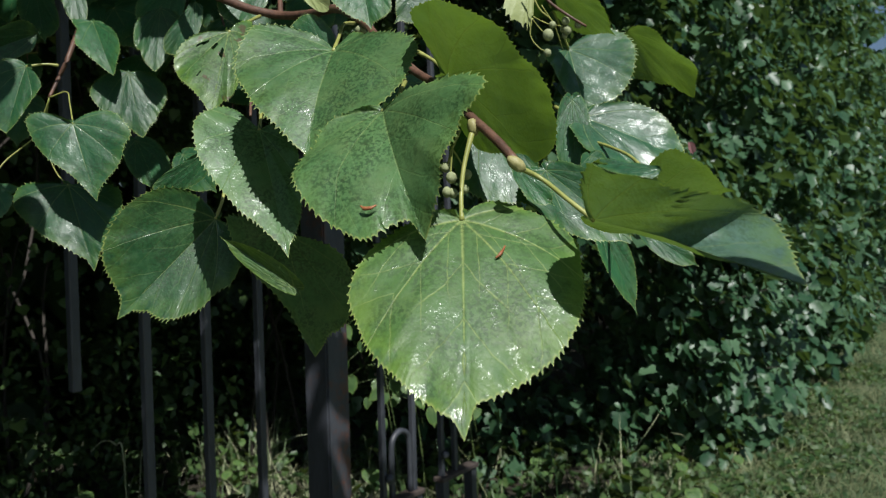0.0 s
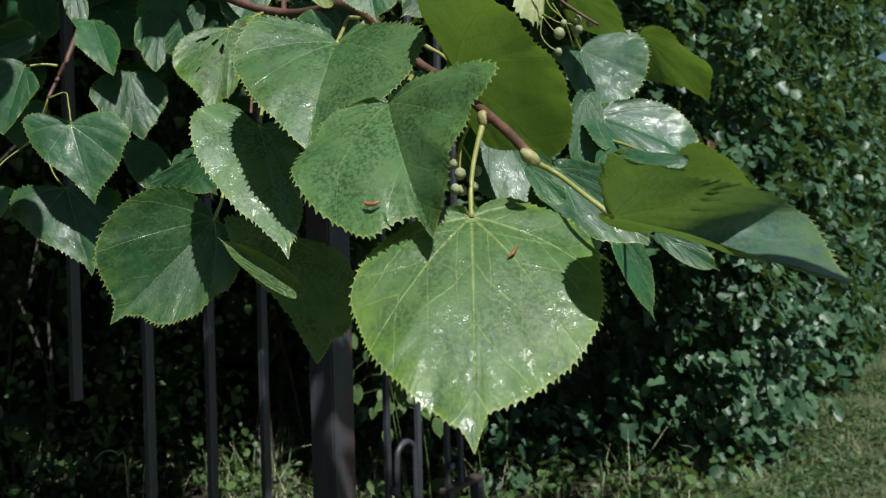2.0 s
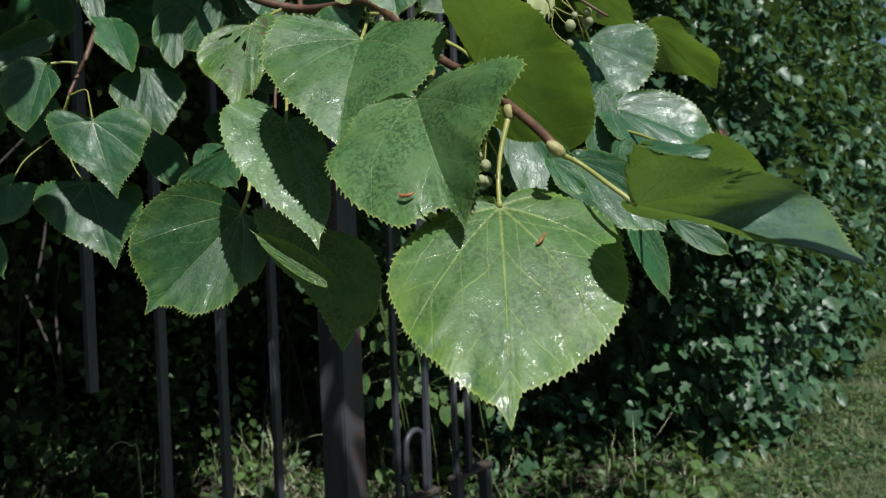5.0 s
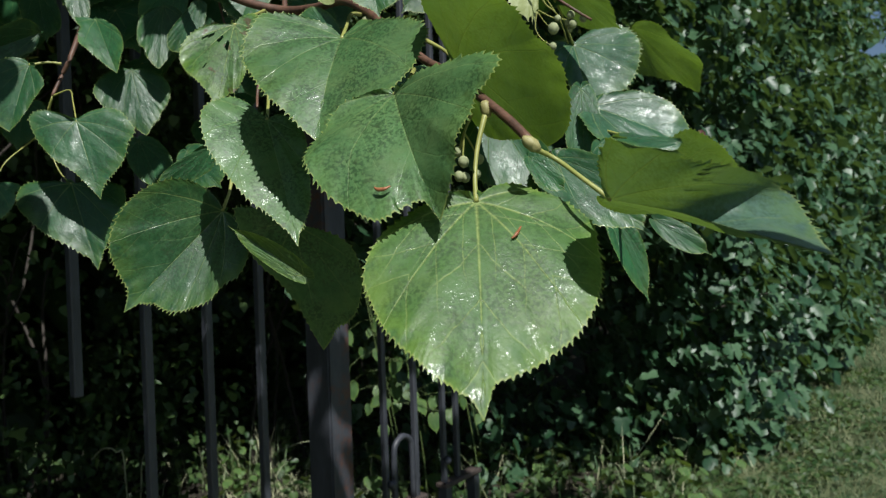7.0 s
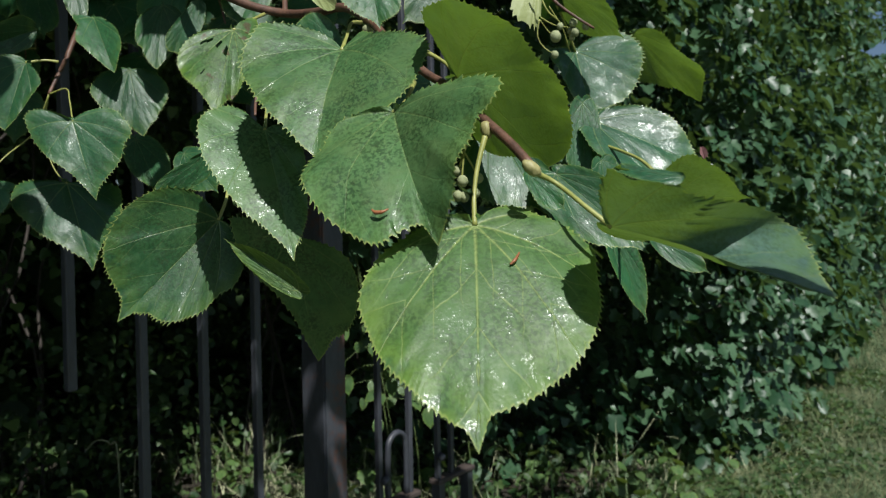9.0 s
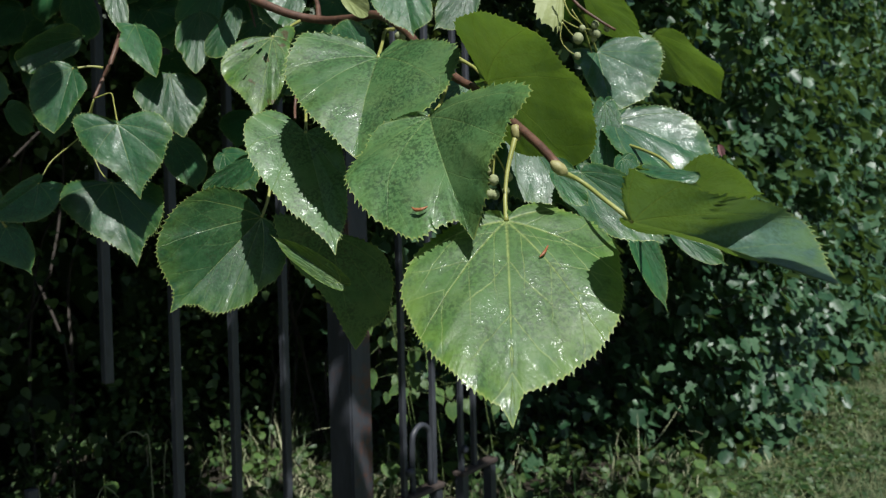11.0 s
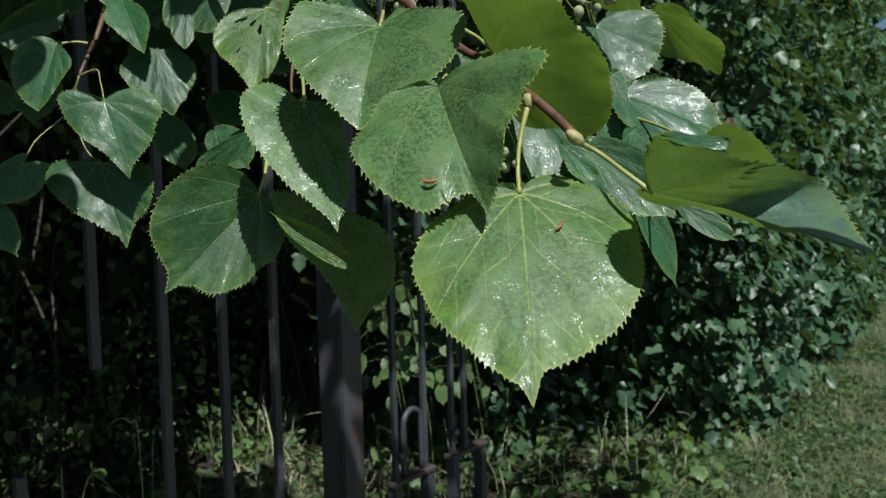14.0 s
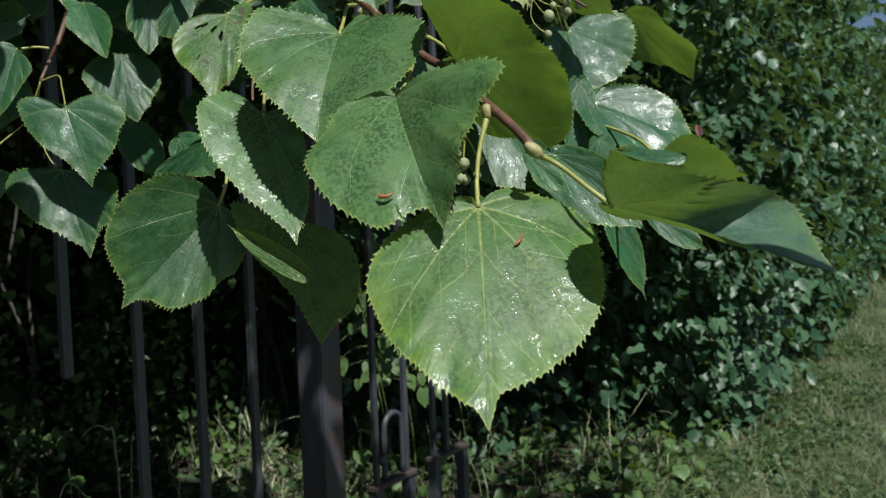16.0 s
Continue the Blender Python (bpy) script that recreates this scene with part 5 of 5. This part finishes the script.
tube("shade_twig", [(-0.3709, 0.4636, 1.4825), (-0.3576, 0.4508, 1.4255), (-0.3569, 0.4839, 1.5532), (-0.3364, 0.4403, 1.5516), (-0.3288, 0.4179, 1.4147), (-0.3131, 0.4318, 1.3932), (-0.3044, 0.4315, 1.3811), (-0.2934, 0.4563, 1.5053), (-0.2133, 0.4685, 1.5156), (-0.1793, 0.4719, 1.5723), (-0.1278, 0.4698, 1.5601)], (0.003, 0.002, 0.0012), TWIG, linden, sides=6, steps=3)
# added out-of-view leaf that darkens part of the curled leaf; its twig runs sunward
leaf((0.1404, 0.0801, 1.2470), (0.1631, 0.0743, 1.2358), (0.1529, 0.0890, 1.2498), (0.1414, 0.0678, 1.2376), stalk=((0.1594, 0.0519, 1.2780), (0.1541, 0.0662, 1.2582)), label="unseen green leaf added to shade the leaves below", teeth=20, fine=2)
tube("shade_twig", [(0.2816, -0.2798, 1.7378), (0.2142, -0.0968, 1.4841), (0.1594, 0.0519, 1.2780)], (0.0022, 0.0016, 0.001), TWIG, linden, sides=6, steps=3)
leaf((0.0671, 0.2388, 1.0684), (0.0484, 0.2496, 1.0723), (0.0574, 0.2477, 1.0735), (0.0558, 0.2382, 1.0656), label="margin of the curled leaf, folded over to its grey-green side", teeth=22, fine=2, mat=LEAF_SHINY, reach=((1.0, 0.95, 0.90, 0.82, 0.72, 0.62, 0.50, 0.40, 0.32, 0.24, 0.15, 0.08, 0.05, 0.05), (1.0, 0.95, 0.90, 0.82, 0.72, 0.62, 0.52, 0.42, 0.34, 0.26, 0.15, 0.08, 0.05, 0.05)), wave=0.06)
tube("bud_scale", [(0.0189, 0.2863, 1.0410), (0.0209, 0.2873, 1.0426), (0.0229, 0.2903, 1.0454)], (0.0003, 0.0007, 0.0003), SCALE, linden, "small reddish-brown bud scale lying on a leaf", sides=6)
leaf((0.1420, 0.4400, 1.0990), (0.1430, 0.4380, 1.0918), (0.1403, 0.4370, 1.0956), (0.1444, 0.4370, 1.0961), label="tiny dry reddish petal caught on a leaf tip", teeth=6, fine=2, mat=PETAL)


def make_inner_twigs():
    """Twigs of the same branch, deeper in the shade."""
    rnd = random.Random(77)
    for k in range(15):
        a = np.array([rnd.uniform(-1.0, -0.30), rnd.uniform(0.95, 1.35), rnd.uniform(1.55, 1.75)])
        b = a + np.array([rnd.uniform(0.05, 0.25), rnd.uniform(-0.15, 0.05), rnd.uniform(-0.40, -0.18)])
        m = (a + b) / 2 + np.array([0.03, 0.0, 0.04])
        tube("inner_twig", [a, m, b], (0.003, 0.0018, 0.001), TWIG, linden, sides=6)
        for j in range(6):
            f = 0.15 + 0.85 * j / 5
            p = a + (b - a) * f
            side = np.array([rnd.gauss(0, 1), rnd.gauss(-0.4, 0.5), rnd.gauss(-0.2, 0.4)])
            side /= np.linalg.norm(side)
            start = p + side * 0.03
            size = rnd.uniform(0.055, 0.085)
            hang = side * 0.5 + np.array([0, -0.2, -0.8])
            hang /= np.linalg.norm(hang)
            flat = np.cross(hang, np.array([rnd.gauss(0, 0.3), -0.7, 0.6]))
            flat /= np.linalg.norm(flat)
            mid = start + hang * size * 0.3
            if start[2] + hang[2] * size < 1.02:
                continue
            leaf(start, start + hang * size, mid - flat * size * 0.55, mid + flat * size * 0.55, stalk=(p,), label="shaded unseen green leaf added to shade the leaves below", teeth=20, fine=2)


make_inner_twigs()


def make_shade_twigs():
    """Unseen twigs added above the branch to shade the leaves below them."""
    rnd = random.Random(83)
    for k in range(13):
        a = np.array([-0.66 + 0.045 * k, rnd.uniform(0.50, 0.60), rnd.uniform(1.52, 1.62)])
        b = a + np.array([rnd.uniform(-0.02, 0.08), rnd.uniform(-0.08, -0.01), rnd.uniform(-0.16, -0.08)])
        tube("shade_twig", [a, (a + b) / 2 + UP * 0.02, b], (0.003, 0.002, 0.0012), TWIG, linden, sides=6)
        for j in range(5):
            p = a + (b - a) * (0.1 + 0.9 * j / 4)
            az = j * 2.4 + k
            d = np.array([math.cos(az), math.sin(az) * 0.6, -0.35])
            d /= np.linalg.norm(d)
            size = rnd.uniform(0.055, 0.08)
            flat = np.cross(d, np.array([0.0, -0.5, 0.85]))
            flat /= np.linalg.norm(flat)
            start = p + d * 0.025
            if start[1] + d[1] * size < 0.42:
                continue
            # the sun reaches the leaf group below through this opening
            drop = (0.635 - start[1]) / -SUN.y
            if -0.46 < start[0] - drop * SUN.x < -0.19 and 1.10 < start[2] - drop * SUN.z < 1.32:
                continue
            mid = start + d * size * 0.3
            leaf(start, start + d * size, mid - flat * size * 0.52, mid + flat * size * 0.52, stalk=(p,), label="unseen green leaf added to shade the leaves below", teeth=20, fine=2)


make_shade_twigs()


# ---- weeds and grasses by the fence ----
def weed(place, height, leaves, size, seed, label, plan=HEART, mat=None):
    """A weed: a bent stem with a handful of leaves on stalks."""
    rnd = random.Random(seed)
    base = np.array([place[0], place[1], ground_height(place[0], place[1])])
    plant = thing("weed", label, "weed", tuple(base), "weeds by the fence")
    lean = np.array([rnd.gauss(0, 0.12), rnd.gauss(0, 0.12), 0])
    line = [base, base + UP * height * 0.5 + lean * height * 0.3, base + UP * height + lean * height]
    tube("stem", line, (0.0022, 0.0016, 0.001), HERB, plant, sides=6)
    rail = smooth_line(line, 6)
    for k in range(leaves):
        f = 0.25 + 0.75 * (k + 0.5) / leaves
        p = rail[min(int(f * (len(rail) - 1)), len(rail) - 1)]
        az = k * 2.4 + rnd.uniform(-0.4, 0.4)
        d = np.array([math.cos(az), math.sin(az), 0.1])
        s = size * rnd.uniform(0.75, 1.2) * (1.15 - 0.4 * f)
        a = p + d * s * 0.5
        hang = d * 0.8 + np.array([0, 0, -0.55])
        flat = np.cross(hang, UP)
        flat /= np.linalg.norm(flat) + 1e-9
        mid = a + hang * s * 0.3
        v, fc, pl = leaf_arrays(a, a + hang * s, mid - flat * s * 0.48, mid + flat * s * 0.48, teeth=10, fine=2, seed=seed + k, droop=0.2)
        lf = mesh_ob("leaf", v, fc, mat or WEED, plant, uv=pl)
        tube("petiole", [p, p * 0.5 + a * 0.5 + UP * 0.005, a], (0.0010, 0.0008), HERB, lf, sides=5, steps=3)


def make_weeds():
    rnd = random.Random(91)
    spots = [((-0.26, 2.66), 0.36, 4, 0.090), ((-0.13, 2.58), 0.26, 4, 0.080), ((-0.05, 2.95), 0.24, 5, 0.08), ((0.10, 3.05), 0.22, 5, 0.07), ((0.34, 3.15), 0.18, 5, 0.07)]
    for k in range(20):
        q = F(rnd.uniform(0.7, 3.2), rnd.uniform(-0.35, 0.32), 0)
        spots.append(((q[0], q[1]), rnd.uniform(0.10, 0.26), rnd.randint(4, 7), rnd.uniform(0.045, 0.075)))
    for k in range(9):
        spots.append(((-0.95 + 0.30 * rnd.random(), 2.85 + 0.5 * rnd.random()), rnd.uniform(0.12, 0.30), rnd.randint(5, 7), rnd.uniform(0.035, 0.06)))
    for k in range(14):
        q = F(rnd.uniform(-0.5, 1.2), rnd.uniform(-1.5, -0.5), 0)
        spots.append(((q[0], q[1]), rnd.uniform(0.15, 0.35), rnd.randint(4, 6), rnd.uniform(0.05, 0.08)))
    for i, (p, h, n, s) in enumerate(spots):
        weed(p, h, n, s, 300 + 20 * i, "leafy green weed growing at the fence foot")


make_weeds()


def make_creeper():
    """A creeper hanging behind the fence, its pointed leaves catching the sun."""
    rnd = random.Random(97)
    for k, (cx, cy, cz) in enumerate(((-0.207, 2.258, 0.659), (0.033, 2.329, 0.623), (-0.138, 2.429, 0.664))):
        top = (cx - 0.05, cy + 0.03, cz + 0.34)
        plant = thing("creeper", "creeper with pale pointed leaves hanging behind the iron fence", "creeper", (cx, cy, 0.02), "creepers behind the fence")
        line = [(cx + 0.02, cy + 0.10, 0.02), (cx + 0.05, cy + 0.07, cz * 0.5), top, (cx + 0.02, cy, cz), (cx + 0.06, cy - 0.02, cz - 0.22)]
        tube("stem", line, (0.0022, 0.0018, 0.0014, 0.0008), HERB, plant, sides=6)
        for j in range(15):
            a = np.array([cx + rnd.gauss(0, 0.075), cy + rnd.gauss(0, 0.04), cz + rnd.uniform(-0.17, 0.17)])
            size = rnd.uniform(0.030, 0.058)
            hang = np.array([rnd.gauss(0, 0.35), rnd.gauss(-0.25, 0.2), -0.9])
            hang /= np.linalg.norm(hang)
            flat = np.cross(hang, np.array([rnd.gauss(0, 0.4), -0.8, 0.5]))
            flat /= np.linalg.norm(flat)
            mid = a + hang * size * 0.3
            v, fc, pl = leaf_arrays(a, a + hang * size, mid - flat * size * 0.36, mid + flat * size * 0.36, teeth=8, fine=2, seed=k * 40 + j, back=(0.25, 0.25), bite=0.3)
            lf = mesh_ob("leaf", v, fc, WEED, plant, uv=pl)
            root = np.array([cx, cy, a[2] + 0.04])
            tube("petiole", [root, (root + a) / 2 + UP * 0.012, a], (0.0009, 0.0007), HERB, lf, sides=5, steps=3)


make_creeper()


def make_sunny_patch():
    """Short mossy grass behind the fence where the sun comes through."""
    rng = np.random.default_rng(63)
    n = 1500
    p = np.stack([rng.normal(-0.48, 0.20, n), rng.normal(2.80, 0.22, n), np.zeros(n)], 1)
    p[:, 2] = [ground_height(a, b) + 0.02 for a, b, _ in p]
    blades("grass_patch", p, rng.uniform(0.05, 0.17, n), rng.uniform(0.003, 0.007, n), (0.3, 1.6), DRY, 64, "patch of short pale grass behind the fence")


make_sunny_patch()


def make_tufts():
    """Tall pale grasses behind the bars."""
    rng = np.random.default_rng(61)
    rnd = random.Random(61)
    for i, (s, o, n, h) in enumerate(((1.46, -1.36, 46, 0.40), (1.62, -1.45, 34, 0.38), (1.50, -1.85, 20, 0.28), (1.74, -1.40, 24, 0.26), (1.05, -2.2, 30, 0.42), (0.85, -1.9, 24, 0.42), (1.80, -0.95, 50, 0.25), (2.1, -0.45, 60, 0.22), (2.35, -0.30, 60, 0.20), (2.5, 0.0, 70, 0.16), (1.3, -1.6, 50, 0.3), (1.75, -0.10, 16, 0.40), (1.95, 0.02, 18, 0.36), (2.2, 0.08, 40, 0.20), (1.55, -0.30, 16, 0.40), (2.75, 0.22, 80, 0.13), (3.1, 0.30, 90, 0.12))):
        c = F(s, o, 0)
        p = np.stack([c[0] + rng.normal(0, 0.09, n), c[1] + rng.normal(0, 0.09, n), np.zeros(n)], 1)
        p[:, 2] = [ground_height(a, b) for a, b, _ in p]
        blades("grass_tuft", p, rng.uniform(0.5, 1.1, n) * h, rng.uniform(0.003, 0.007, n), (0.15, 0.9), DRY if i % 3 < 2 else GRASS, 70 + i, "tuft of tall half-dry grass")
    # single arching blades that catch the sun behind the left bars
    for k in range(16):
        s, o = rnd.uniform(-0.25, 0.75), rnd.uniform(-1.0, -0.25)
        foot = F(s, o, 0.03)
        high, reach, az = rnd.uniform(0.22, 0.52), rnd.uniform(0.03, 0.11), rnd.uniform(0, 6.28)
        side = np.array([math.cos(az), math.sin(az), 0.0])
        line = [foot, foot + UP * high * 0.7 + side * reach * 0.25, foot + UP * high + side * reach * 0.7, foot + UP * high * 0.93 + side * reach * 1.4]
        blade_ob = thing("grass_stalk", "thin arching grass blade in the shade of the thicket", "grass stalk", tuple(foot), "arching blades")
        tube("stalk", line, (0.0010, 0.0014, 0.0012, 0.0004), DRY, blade_ob, sides=5)
    for k, (pts) in enumerate((
        [F(0.37, -0.46, 0.04), F(0.362, -0.46, 0.55), F(0.345, -0.465, 0.605), F(0.318, -0.47, 0.618), F(0.292, -0.475, 0.600)],
        [F(1.00, -0.62, 0.04), F(0.92, -0.60, 0.40), F(0.98, -0.58, 0.455), F(1.10, -0.56, 0.45)],
        [F(2.15, -0.10, 0.02), F(2.35, 0.0, 0.22), F(2.50, 0.06, 0.36)],
        [F(2.75, 0.05, 0.02), F(2.55, 0.10, 0.18), F(2.30, 0.12, 0.26)],
        [F(2.05, -0.20, 0.02), F(1.95, -0.15, 0.16), F(1.85, -0.10, 0.24)],
    )):
        top = thing("dry_stalk", "single dry grass stalk, pale straw", "grass stalk", tuple(pts[0]), "dry grass stalks")
        tube("stalk", pts, (0.0013, 0.0016, 0.0009), DRY, top, sides=5)


make_tufts()
